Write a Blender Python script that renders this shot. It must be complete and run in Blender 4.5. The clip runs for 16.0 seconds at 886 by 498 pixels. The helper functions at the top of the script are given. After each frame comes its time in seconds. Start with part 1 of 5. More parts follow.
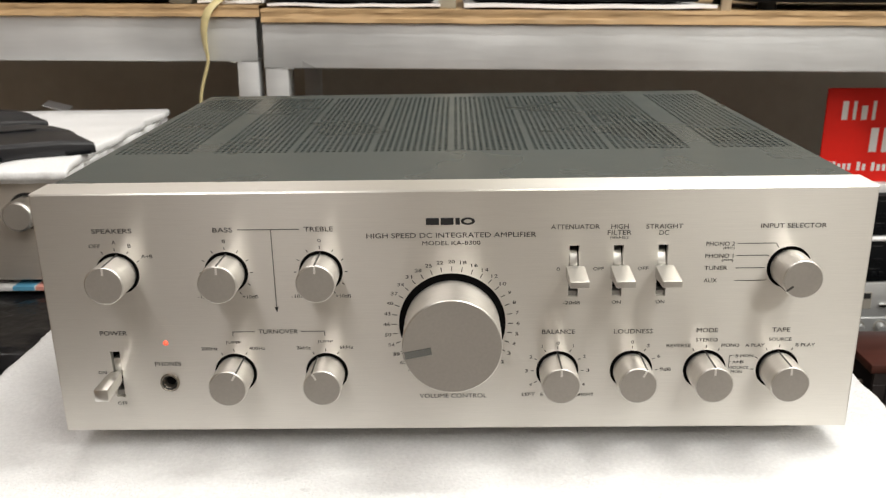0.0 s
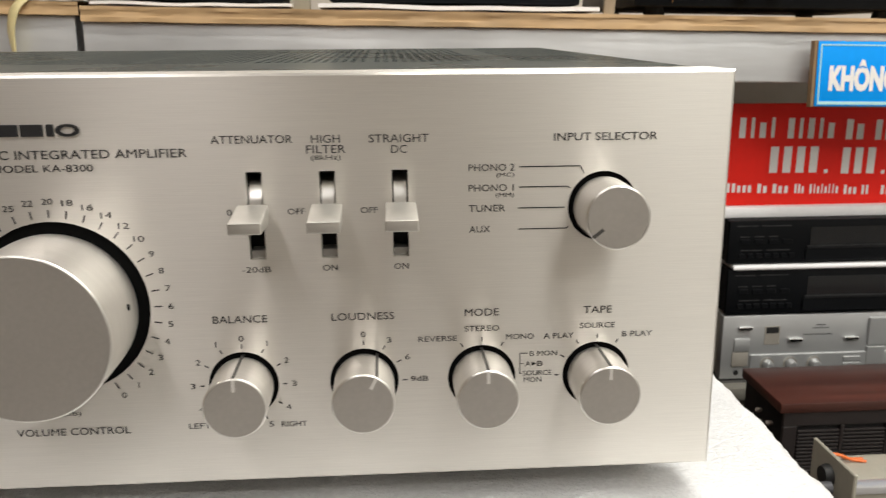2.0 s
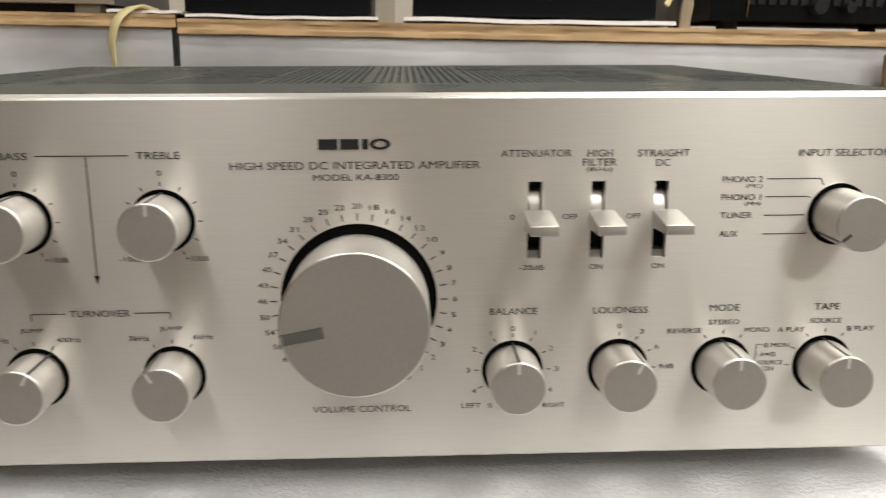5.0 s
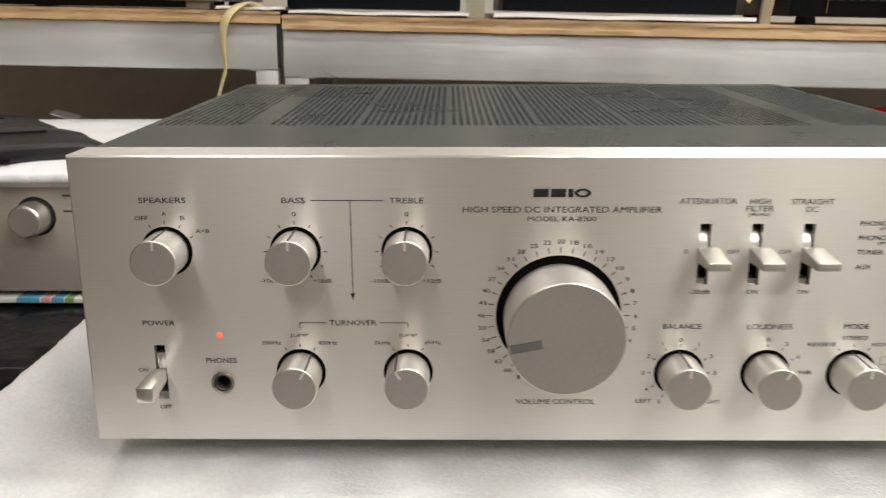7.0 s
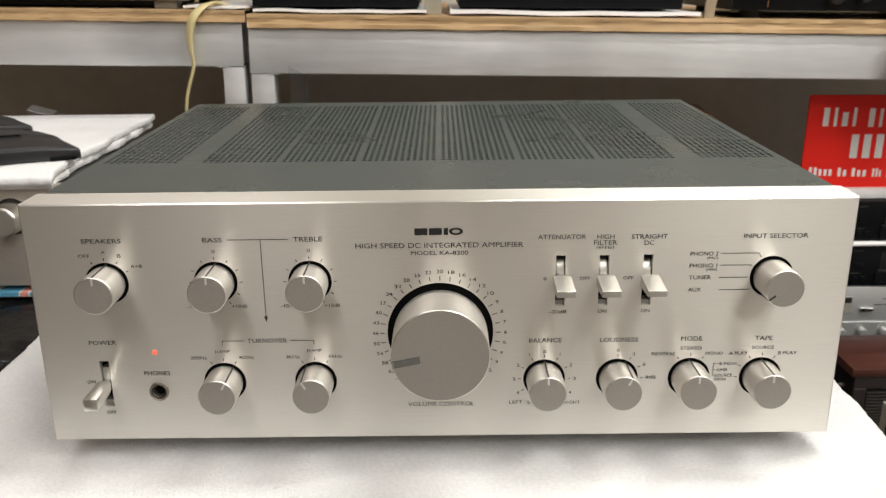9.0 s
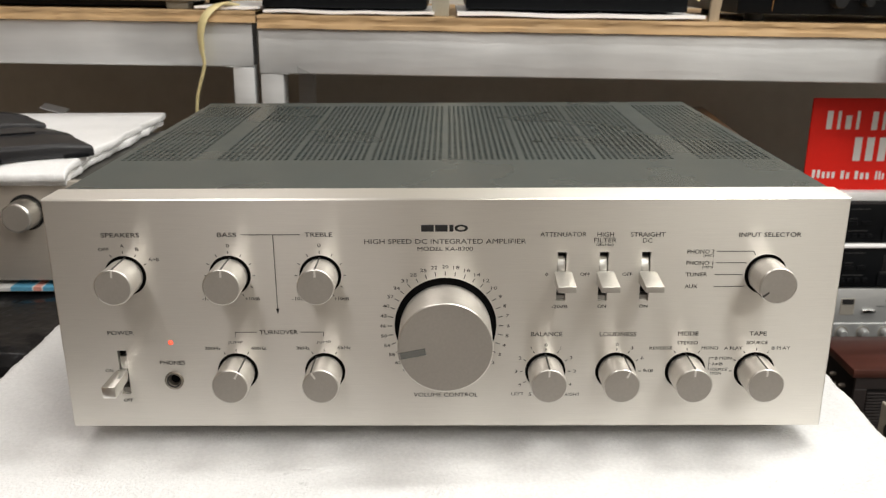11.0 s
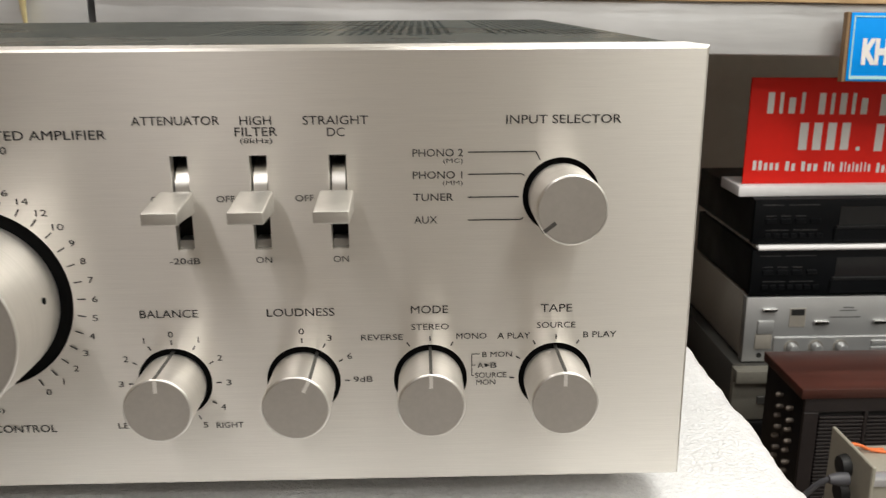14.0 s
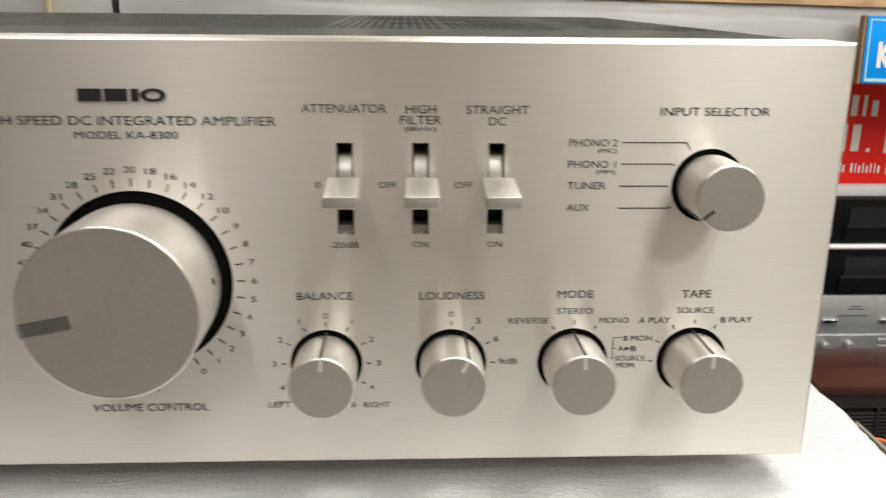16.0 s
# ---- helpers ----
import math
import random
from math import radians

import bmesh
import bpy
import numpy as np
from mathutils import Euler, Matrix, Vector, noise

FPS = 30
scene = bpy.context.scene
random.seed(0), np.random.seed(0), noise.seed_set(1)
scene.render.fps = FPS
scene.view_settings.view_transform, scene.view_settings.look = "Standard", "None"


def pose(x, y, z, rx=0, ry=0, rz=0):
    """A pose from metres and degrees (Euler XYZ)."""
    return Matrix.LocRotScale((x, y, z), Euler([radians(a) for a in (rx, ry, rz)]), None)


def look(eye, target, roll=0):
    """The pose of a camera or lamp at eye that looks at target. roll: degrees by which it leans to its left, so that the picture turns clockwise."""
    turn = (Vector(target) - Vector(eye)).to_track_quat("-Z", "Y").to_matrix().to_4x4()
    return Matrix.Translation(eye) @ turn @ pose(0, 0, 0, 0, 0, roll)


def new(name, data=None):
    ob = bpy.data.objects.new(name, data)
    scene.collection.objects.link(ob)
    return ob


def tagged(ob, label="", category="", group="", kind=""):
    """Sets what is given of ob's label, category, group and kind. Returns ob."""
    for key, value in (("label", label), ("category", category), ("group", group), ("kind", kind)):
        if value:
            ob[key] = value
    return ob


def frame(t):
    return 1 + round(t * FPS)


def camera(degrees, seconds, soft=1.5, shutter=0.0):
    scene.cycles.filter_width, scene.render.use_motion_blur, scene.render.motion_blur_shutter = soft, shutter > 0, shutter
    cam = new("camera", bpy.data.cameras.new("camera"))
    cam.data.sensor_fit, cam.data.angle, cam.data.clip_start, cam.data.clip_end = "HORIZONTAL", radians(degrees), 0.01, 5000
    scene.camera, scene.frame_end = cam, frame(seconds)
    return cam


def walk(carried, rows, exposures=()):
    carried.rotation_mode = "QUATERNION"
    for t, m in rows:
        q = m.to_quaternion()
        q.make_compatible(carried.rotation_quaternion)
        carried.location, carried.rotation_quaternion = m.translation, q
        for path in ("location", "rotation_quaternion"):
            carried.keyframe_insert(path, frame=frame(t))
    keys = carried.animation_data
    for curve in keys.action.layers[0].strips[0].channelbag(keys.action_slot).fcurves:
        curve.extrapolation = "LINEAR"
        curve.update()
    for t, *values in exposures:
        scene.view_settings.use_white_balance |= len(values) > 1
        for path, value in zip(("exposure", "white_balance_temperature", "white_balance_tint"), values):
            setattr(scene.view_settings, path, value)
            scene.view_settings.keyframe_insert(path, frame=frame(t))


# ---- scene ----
cam = camera(54.50, 16.0, soft=1.15, shutter=0.5)
PATH = [
    (0, (0.00352, -0.42128, 0.25537), (-0.0313, 1.4803, -0.3632), -0.91),
    (0.1, (0.00441, -0.41950, 0.25327), (-0.0276, 1.4832, -0.3633), -0.88),
    (0.2, (0.00689, -0.41453, 0.24740), (-0.0213, 1.4912, -0.3645), -0.80),
    (0.3, (0.01132, -0.40566, 0.23691), (-0.0074, 1.5055, -0.3645), -0.65),
    (0.4, (0.01593, -0.39642, 0.22601), (0.0060, 1.5203, -0.3508), -0.50),
    (0.5, (0.02125, -0.38577, 0.21342), (0.0223, 1.5375, -0.3352), -0.32),
    (0.7, (0.03004, -0.36862, 0.20705), (0.0514, 1.5558, -0.3371), -0.08),
    (1, (0.05145, -0.33387, 0.18985), (0.1018, 1.6022, -0.3091), 0.22),
    (1.5, (0.07938, -0.28651, 0.16783), (0.1727, 1.6506, -0.3211), 0.07),
    (2, (0.10453, -0.26846, 0.16042), (0.2331, 1.6681, -0.3224), -0.38),
    (2.5, (0.11025, -0.26808, 0.15982), (0.2555, 1.6697, -0.3132), -0.39),
    (3, (0.10309, -0.27898, 0.15817), (0.2495, 1.6586, -0.3154), -0.04),
    (3.5, (0.07984, -0.29203, 0.16009), (0.2211, 1.6449, -0.3179), -0.26),
    (4, (0.07063, -0.29303, 0.16313), (0.2092, 1.6446, -0.3125), -0.37),
    (4.5, (0.05648, -0.29707, 0.16236), (0.1876, 1.6421, -0.3091), -0.15),
    (4.7, (0.03957, -0.29761, 0.16426), (0.1540, 1.6434, -0.3040), -0.19),
    (5, (0.01761, -0.30012, 0.16729), (0.1013, 1.6431, -0.2983), -0.13),
    (5.2, (0.00171, -0.30024, 0.16705), (0.0996, 1.6452, -0.2863), -0.11),
    (6.2, (-0.0720, -0.3200, 0.1800), (-0.0550, 1.6180, -0.3060), -0.22),
    (7.3, (-0.02569, -0.38552, 0.21463), (-0.0525, 1.5386, -0.3303), -0.36),
    (7.5, (-0.01132, -0.39553, 0.21323), (-0.0437, 1.5370, -0.3010), -0.68),
    (8, (-0.00890, -0.40081, 0.21607), (-0.0194, 1.5249, -0.3239), -0.49),
    (8.5, (-0.00559, -0.41214, 0.23326), (-0.0119, 1.5014, -0.3484), -0.70),
    (9, (0.00177, -0.42457, 0.26027), (0.0025, 1.4793, -0.3523), -0.59),
    (11.3, (0.00188, -0.44162, 0.26472), (-0.0121, 1.4624, -0.3473), -0.28),
    (11.5, (0.00260, -0.43972, 0.27275), (-0.0097, 1.4584, -0.3574), -0.44),
    (12, (-0.00039, -0.43265, 0.29774), (-0.0117, 1.4394, -0.4061), -0.75),
    (12.5, (0.00318, -0.43600, 0.29222), (-0.0127, 1.4353, -0.4133), -0.67),
    (12.6, (0.00687, -0.43070, 0.28370), (-0.0094, 1.4434, -0.4147), -0.64),
    (12.7, (0.01356, -0.42102, 0.27076), (-0.0094, 1.4582, -0.4142), -0.60),
    (12.8, (0.01994, -0.41180, 0.25901), (-0.0091, 1.4722, -0.4123), -0.56),
    (12.9, (0.03211, -0.39428, 0.24077), (0.0164, 1.4992, -0.4052), -0.47),
    (13, (0.04309, -0.37837, 0.22815), (0.0464, 1.5232, -0.3915), -0.40),
    (13.2, (0.06481, -0.33840, 0.21188), (0.1133, 1.5667, -0.3949), -0.1),
    (13.5, (0.10338, -0.29531, 0.18310), (0.1329, 1.6264, -0.3702), -0.27),
    (13.8, (0.12760, -0.25518, 0.16557), (0.1671, 1.6665, -0.3873), -0.37),
    (14, (0.13280, -0.24660, 0.16048), (0.1831, 1.6774, -0.3834), -0.36),
    (14.5, (0.13773, -0.24043, 0.15678), (0.2005, 1.6838, -0.3850), -0.62),
    (15, (0.12692, -0.24261, 0.15544), (0.2007, 1.6803, -0.3896), -0.49),
    (15.5, (0.11075, -0.24755, 0.15463), (0.1993, 1.6743, -0.3920), 0.11),
    (16, (0.08111, -0.25467, 0.15942), (0.1710, 1.6665, -0.3893), 0.57),
]
cam.data.dof.use_dof = True
cam.data.dof.focus_distance = 0.32
cam.data.dof.aperture_fstop = 42.0
walk(cam, [(t, look(eye, target, roll)) for t, eye, target, roll in PATH],
     [(0.0, -0.02), (0.5, -0.12), (1.0, -0.18), (2.0, -0.08), (2.5, 0.03), (3.5, 0.05), (4.5, -0.03), (5.0, -0.18), (7.5, -0.12), (8.0, -0.07), (9.0, -0.08), (11.5, -0.11), (12.5, -0.1), (13.0, -0.15), (13.5, -0.26), (14.0, -0.17), (14.5, -0.08), (15.0, -0.03), (15.5, -0.03), (16.0, -0.06)])

# ---- world and lights ----
world = bpy.data.worlds.new("world")
scene.world = world
world.use_nodes = True
world.node_tree.nodes["Background"].inputs[0].default_value = (0.9, 0.95, 1.0, 1)
world.node_tree.nodes["Background"].inputs[1].default_value = 0.02


def tube_light(name, x, y, z, sx, sy, watts, colour):
    lamp = bpy.data.lights.new(name, "AREA")
    lamp.shape, lamp.size, lamp.size_y, lamp.energy, lamp.color = "RECTANGLE", sx, sy, watts, colour
    ob = new(name, lamp)
    ob.location = (x, y, z)
    return ob


PINKISH, GREENISH = (1.0, 0.945, 0.912), (0.995, 0.98, 0.925)
tube_light("unseen_overhead_lamp", -0.62, -0.98, 1.83, 0.4, 1.2, 12, PINKISH)
tube_light("unseen_overhead_lamp", 0.75, -0.85, 1.83, 0.4, 1.2, 18, GREENISH)
# Added fill that brightens the right side; no source is known there.
tube_light("unseen_overhead_lamp", 2.3, -1.3, 1.83, 0.4, 1.2, 33, GREENISH)
tube_light("unseen_overhead_lamp", 1.40, -2.2, 1.83, 0.6, 0.3, 28, GREENISH)
tube_light("unseen_overhead_lamp", -0.52, -2.1, 1.83, 0.14, 1.2, 10, PINKISH)
# The last two are added to lift the beam, cover and left-hand foam.
tube_light("unseen_overhead_lamp", 0.76, 0.18, 1.83, 1.2, 0.14, 30, GREENISH)
tube_light("unseen_overhead_lamp", -0.95, 0.86, 1.83, 1.2, 0.14, 7, PINKISH)
scene.view_settings.exposure = 0.0


# ---- materials ----
def mat(name, base, rough=0.5, metal=0.0, grain=(60, 0.06), stain=(6, 0.08), bump=(0, 0), stretch=(1, 1, 1),
        wear=0.1, aniso=0.0, spec=0.5, coat=0.0, island=0.0):
    """A plain surface with fine grain, larger stains, uneven gloss and a little relief."""
    m = bpy.data.materials.new(name)
    m.use_nodes = True
    nt = m.node_tree
    n, l = nt.nodes, nt.links
    p = n["Principled BSDF"]
    p.inputs["Metallic"].default_value = metal
    p.inputs["Specular IOR Level"].default_value = spec
    p.inputs["Coat Weight"].default_value = coat
    p.inputs["Anisotropic"].default_value = aniso
    tc, mp = n.new("ShaderNodeTexCoord"), n.new("ShaderNodeMapping")
    mp.inputs["Scale"].default_value = stretch
    l.new(tc.outputs["Object"], mp.inputs["Vector"])

    def noise_tex(scale, detail, vec):
        t = n.new("ShaderNodeTexNoise")
        t.inputs["Scale"].default_value, t.inputs["Detail"].default_value = scale, detail
        l.new(vec, t.inputs["Vector"])
        return t.outputs["Fac"]

    def rng(src, lo, hi):
        r = n.new("ShaderNodeMapRange")
        r.inputs["From Min"].default_value, r.inputs["From Max"].default_value = 0.25, 0.75
        r.inputs["To Min"].default_value, r.inputs["To Max"].default_value = lo, hi
        l.new(src, r.inputs["Value"])
        return r.outputs["Result"]

    g = noise_tex(grain[0], 4, mp.outputs["Vector"])
    s = noise_tex(stain[0], 3, tc.outputs["Object"])
    mul = n.new("ShaderNodeMath")
    mul.operation = "MULTIPLY"
    l.new(rng(g, 1 - grain[1], 1 + grain[1]), mul.inputs[0])
    l.new(rng(s, 1 - stain[1], 1 + stain[1]), mul.inputs[1])
    fac = mul.outputs[0]
    if island:
        geo = n.new("ShaderNodeNewGeometry")
        m2 = n.new("ShaderNodeMath")
        m2.operation = "MULTIPLY"
        r = n.new("ShaderNodeMapRange")
        r.inputs["To Min"].default_value, r.inputs["To Max"].default_value = 1 - island, 1 + island
        l.new(geo.outputs["Random Per Island"], r.inputs["Value"])
        l.new(fac, m2.inputs[0]), l.new(r.outputs["Result"], m2.inputs[1])
        fac = m2.outputs[0]
    sc = n.new("ShaderNodeVectorMath")
    sc.operation = "SCALE"
    sc.inputs[0].default_value = base
    l.new(fac, sc.inputs["Scale"])
    l.new(sc.outputs["Vector"], p.inputs["Base Color"])
    l.new(rng(s, max(0.02, rough - wear * rough), rough + wear * rough), p.inputs["Roughness"])
    if bump[1]:
        b = n.new("ShaderNodeBump")
        b.inputs["Distance"].default_value, b.inputs["Strength"].default_value = bump[1], 1.0
        l.new(noise_tex(bump[0], 3, mp.outputs["Vector"]), b.inputs["Height"])
        l.new(b.outputs["Normal"], p.inputs["Normal"])
    if aniso:
        geo, c = n.new("ShaderNodeNewGeometry"), n.new("ShaderNodeVectorMath")
        c.operation = "CROSS_PRODUCT"
        c.inputs[1].default_value = (1.0, 0.0, 0.003)
        l.new(geo.outputs["True Normal"], c.inputs[0])
        l.new(c.outputs["Vector"], p.inputs["Tangent"])
    return m


def brushed_mat(name, base, rough, metal, aniso):
    """Metal brushed along x: hair lines of two widths in its colour, gloss and relief; the gloss spreads across the lines."""
    m = mat(name, base, rough, metal, (6000, 0.03), (5, 0.025), aniso=aniso, stretch=(0.018, 1, 1))
    n, l = m.node_tree.nodes, m.node_tree.links
    p = n["Principled BSDF"]
    tc, mp, t = n.new("ShaderNodeTexCoord"), n.new("ShaderNodeMapping"), n.new("ShaderNodeTexNoise")
    mp.inputs["Scale"].default_value = (0.012, 1, 1)
    t.inputs["Scale"].default_value, t.inputs["Detail"].default_value, t.inputs["Roughness"].default_value = 2600, 4, 0.7
    l.new(tc.outputs["Object"], mp.inputs["Vector"])
    l.new(mp.outputs["Vector"], t.inputs["Vector"])
    r = n.new("ShaderNodeMapRange")
    r.inputs["From Min"].default_value, r.inputs["From Max"].default_value = 0.3, 0.7
    r.inputs["To Min"].default_value, r.inputs["To Max"].default_value = 0.965, 1.03
    l.new(t.outputs["Fac"], r.inputs["Value"])
    old = p.inputs["Base Color"].links[0].from_socket
    sc = n.new("ShaderNodeVectorMath")
    sc.operation = "SCALE"
    l.new(old, sc.inputs[0])
    l.new(r.outputs["Result"], sc.inputs["Scale"])
    l.new(sc.outputs["Vector"], p.inputs["Base Color"])
    b = n.new("ShaderNodeBump")
    b.inputs["Distance"].default_value, b.inputs["Strength"].default_value = 0.000003, 1.0
    l.new(t.outputs["Fac"], b.inputs["Height"])
    l.new(b.outputs["Normal"], p.inputs["Normal"])
    return m


def glow(name, colour, strength):
    m = bpy.data.materials.new(name)
    m.use_nodes = True
    p = m.node_tree.nodes["Principled BSDF"]
    p.inputs["Base Color"].default_value = (*colour, 1)
    p.inputs["Emission Color"].default_value = (*colour, 1)
    p.inputs["Emission Strength"].default_value = strength
    return m


def foam_mat(name, white, rough, relief):
    """White expanded foam: small closed cells with a satin skin, and shallow dents."""
    m = mat(name, (white, white * 0.997, white), rough, 0, (420, 0.07), (16, 0.05), spec=0.5, wear=0.3)
    n, l = m.node_tree.nodes, m.node_tree.links
    tc = n.new("ShaderNodeTexCoord")
    cells, dents, a, c = (n.new("ShaderNode" + k) for k in ("TexVoronoi", "TexNoise", "Math", "Math"))
    cells.feature = "SMOOTH_F1"
    cells.inputs["Scale"].default_value = 620
    dents.inputs["Scale"].default_value, dents.inputs["Detail"].default_value = 34, 3
    grain = n.new("ShaderNodeTexNoise")
    grain.inputs["Scale"].default_value, grain.inputs["Detail"].default_value = 1500, 2
    for t in (cells, dents, grain):
        l.new(tc.outputs["Object"], t.inputs["Vector"])
    a.operation = c.operation = "MULTIPLY_ADD"
    a.inputs[1].default_value, c.inputs[1].default_value = -1.3, 5.0
    l.new(cells.outputs["Distance"], a.inputs[0])
    l.new(grain.outputs["Fac"], a.inputs[2])
    l.new(dents.outputs["Fac"], c.inputs[0])
    l.new(a.outputs[0], c.inputs[2])
    last = c.outputs[0]
    b = n.new("ShaderNodeBump")
    b.inputs["Distance"].default_value, b.inputs["Strength"].default_value = relief, 0.9
    l.new(last, b.inputs["Height"])
    l.new(b.outputs["Normal"], n["Principled BSDF"].inputs["Normal"])
    return m


ALU = brushed_mat("brushed_aluminium", (0.81, 0.785, 0.735), 0.35, 0.92, 0.90)
ALU_KNOB = mat("turned_aluminium", (0.74, 0.712, 0.675), 0.41, 0.92, (1500, 0.05), (30, 0.03), (1500, 0.000012), (0.04, 1, 0.04))
ALU_FACE = mat("spun_aluminium", (0.465, 0.44, 0.405), 0.42, 0.7, (700, 0.04), (30, 0.02), (900, 0.00001))
BRIGHT = mat("polished_edge", (0.68, 0.66, 0.62), 0.36, 1.0, (400, 0.02), (30, 0.02))
CHROME = mat("chrome", (0.80, 0.80, 0.79), 0.15, 1.0, (400, 0.02), (30, 0.03))
CHROMED = mat("satin_chrome", (0.80, 0.79, 0.76), 0.28, 1.0, (500, 0.03), (30, 0.03))
NICKEL = mat("satin_nickel", (0.72, 0.71, 0.68), 0.30, 1.0, (300, 0.05), (30, 0.04))
COVER = mat("grey_painted_steel", (0.023, 0.037, 0.038), 0.29, 0.0, (900, 0.12), (11, 0.20), (1400, 0.00003), wear=0.18, spec=1.0)
BLACK = mat("matt_black", (0.012, 0.012, 0.012), 0.6, 0, (200, 0.1), (20, 0.1))
INK = mat("black_print", (0.012, 0.012, 0.013), 0.5, 0, (300, 0.05), (30, 0.05))
GROOVE = mat("dark_groove", (0.075, 0.072, 0.066), 0.5, 0.4, (300, 0.06), (30, 0.05))
LEVER = mat("satin_lever", (0.53, 0.508, 0.468), 0.40, 0.75, (700, 0.03), (30, 0.03))
JACK = mat("tarnished_nickel", (0.26, 0.235, 0.20), 0.38, 0.9, (300, 0.05), (30, 0.05))
NOTCH = mat("pale_notch", (0.86, 0.84, 0.80), 0.30, 0.6, (300, 0.06), (30, 0.05))
SLOT = mat("slot_metal", (0.30, 0.29, 0.27), 0.3, 0.7, (300, 0.06), (30, 0.05))
SLOT_STEEL = mat("polished_slot_steel", (0.43, 0.47, 0.475), 0.17, 1.0, (300, 0.04), (30, 0.05))
# Shade inside recesses and openings, put into the colour: near black, hardly any gloss.
RECESS_SHADE = mat("recess_shade_black", (0.003, 0.003, 0.003), 0.7, 0, (200, 0.1), (20, 0.1), spec=0.08)
RUBBER = mat("black_rubber", (0.02, 0.02, 0.02), 0.7, 0, (200, 0.1), (20, 0.1))
RED_LED = glow("red_led", (1.0, 0.13, 0.07), 0.8)
FOAM = foam_mat("white_foam", 0.745, 0.34, 0.0005)
FOAM_SOFT = foam_mat("soft_white_foam", 0.90, 0.6, 0.0003)
STEEL = mat("grey_painted_frame", (0.635, 0.64, 0.645), 0.36, 0.45, (40, 0.10), (5, 0.20), (90, 0.0005), (0.12, 1, 1), wear=0.4)
PLY = mat("plywood_edge", (0.50, 0.33, 0.17), 0.65, 0, (60, 0.22), (14, 0.16), (90, 0.0006), (0.08, 1, 1.6))
WALL = mat("taupe_wall", (0.60, 0.56, 0.495), 0.85, 0, (30, 0.05), (2, 0.08), (160, 0.0006))
ROOM = mat("dark_unseen_wall", (0.35, 0.32, 0.285), 0.85, 0, (30, 0.04), (1.5, 0.06), (160, 0.0005))
CEIL = mat("white_ceiling", (0.8, 0.8, 0.78), 0.9, 0, (30, 0.03), (2, 0.03))
FLOOR = mat("dull_floor_tile", (0.20, 0.18, 0.165), 0.45, 0, (30, 0.08), (2, 0.12))
DARKWOOD = mat("dark_table_wood", (0.08, 0.055, 0.04), 0.6, 0, (40, 0.2), (5, 0.15), (50, 0.0005), (0.1, 1, 1))
BLK_DEVICE = mat("black_device_case", (0.006, 0.006, 0.0065), 0.48, 0, (500, 0.1), (12, 0.15), (900, 0.00004), wear=0.25, spec=0.3)
BLK_PANEL = mat("black_device_front", (0.0032, 0.0038, 0.0048), 0.5, 0, (500, 0.08), (12, 0.1), spec=0.12)
GREY_PRINT = mat("grey_print", (0.035, 0.035, 0.035), 0.5, 0, (300, 0.05), (30, 0.05))
SMOKED = mat("smoked_window", (0.008, 0.009, 0.01), 0.08, 0, (300, 0.05), (30, 0.05))
CHAMPAGNE = mat("champagne_front", (0.52, 0.475, 0.42), 0.42, 0.5, (500, 0.05), (8, 0.05), (700, 0.00002), (0.05, 1, 1))
SILVER = brushed_mat("silver_front", (0.50, 0.505, 0.505), 0.40, 0.75, 0.6)
SILVER_SIDE = mat("bronze_grey_case", (0.34, 0.315, 0.275), 0.42, 0.2, (300, 0.06), (8, 0.1))
BEIGE = mat("beige_metal", (0.38, 0.36, 0.295), 0.42, 0.1, (200, 0.05), (12, 0.10), (400, 0.00008))
WALNUT = mat("reddish_wood_veneer", (0.072, 0.025, 0.018), 0.36, 0, (40, 0.55), (6, 0.3), (60, 0.0002), (0.05, 1, 1), spec=0.5)
TEAK = mat("teak_veneer", (0.080, 0.038, 0.015), 0.32, 0, (26, 0.25), (5, 0.15), (60, 0.0002), (0.08, 1, 1))
RED = mat("red_sign_board", (0.84, 0.021, 0.012), 0.5, 0, (80, 0.03), (6, 0.05), spec=0.2)
WHITE_PRINT = mat("white_print", (0.82, 0.80, 0.78), 0.45, 0, (200, 0.03), (20, 0.03))
BLUE = mat("blue_sign_board", (0.002, 0.31, 0.90), 0.5, 0, (80, 0.03), (6, 0.05), spec=0.12)
PALE_CYAN = mat("pale_cyan_print", (0.42, 0.72, 0.74), 0.35, 0, (80, 0.03), (6, 0.04))
MDF = mat("brown_board_edge", (0.27, 0.17, 0.085), 0.7, 0, (60, 0.15), (12, 0.1))
WHITE_BOARD = mat("white_foam_board", (0.87, 0.86, 0.86), 0.55, 0, (120, 0.03), (10, 0.04))
CORD = mat("pale_yellow_cord", (0.66, 0.56, 0.29), 0.45, 0, (120, 0.06), (20, 0.08))
ORANGE = mat("orange_wire", (0.75, 0.16, 0.03), 0.4, 0, (120, 0.05), (20, 0.05))
GREY_CORD = mat("grey_cord", (0.07, 0.07, 0.078), 0.45, 0, (120, 0.05), (20, 0.05))
PLASTIC_BAG = mat("black_plastic_film", (0.006, 0.006, 0.007), 0.17, 0, (60, 0.1), (8, 0.1), (34, 0.0035), wear=0.4, spec=0.38)
PAPER = mat("printed_paper", (0.70, 0.70, 0.68), 0.5, 0, (60, 0.04), (10, 0.06))
PAPER_BLUE = mat("blue_print", (0.10, 0.33, 0.50), 0.5, 0, (60, 0.1), (10, 0.1))
PAPER_PINK = mat("pink_print", (0.62, 0.27, 0.22), 0.5, 0, (60, 0.1), (10, 0.1))
PAPER_GREEN = mat("green_print", (0.22, 0.36, 0.12), 0.5, 0, (60, 0.1), (10, 0.1))
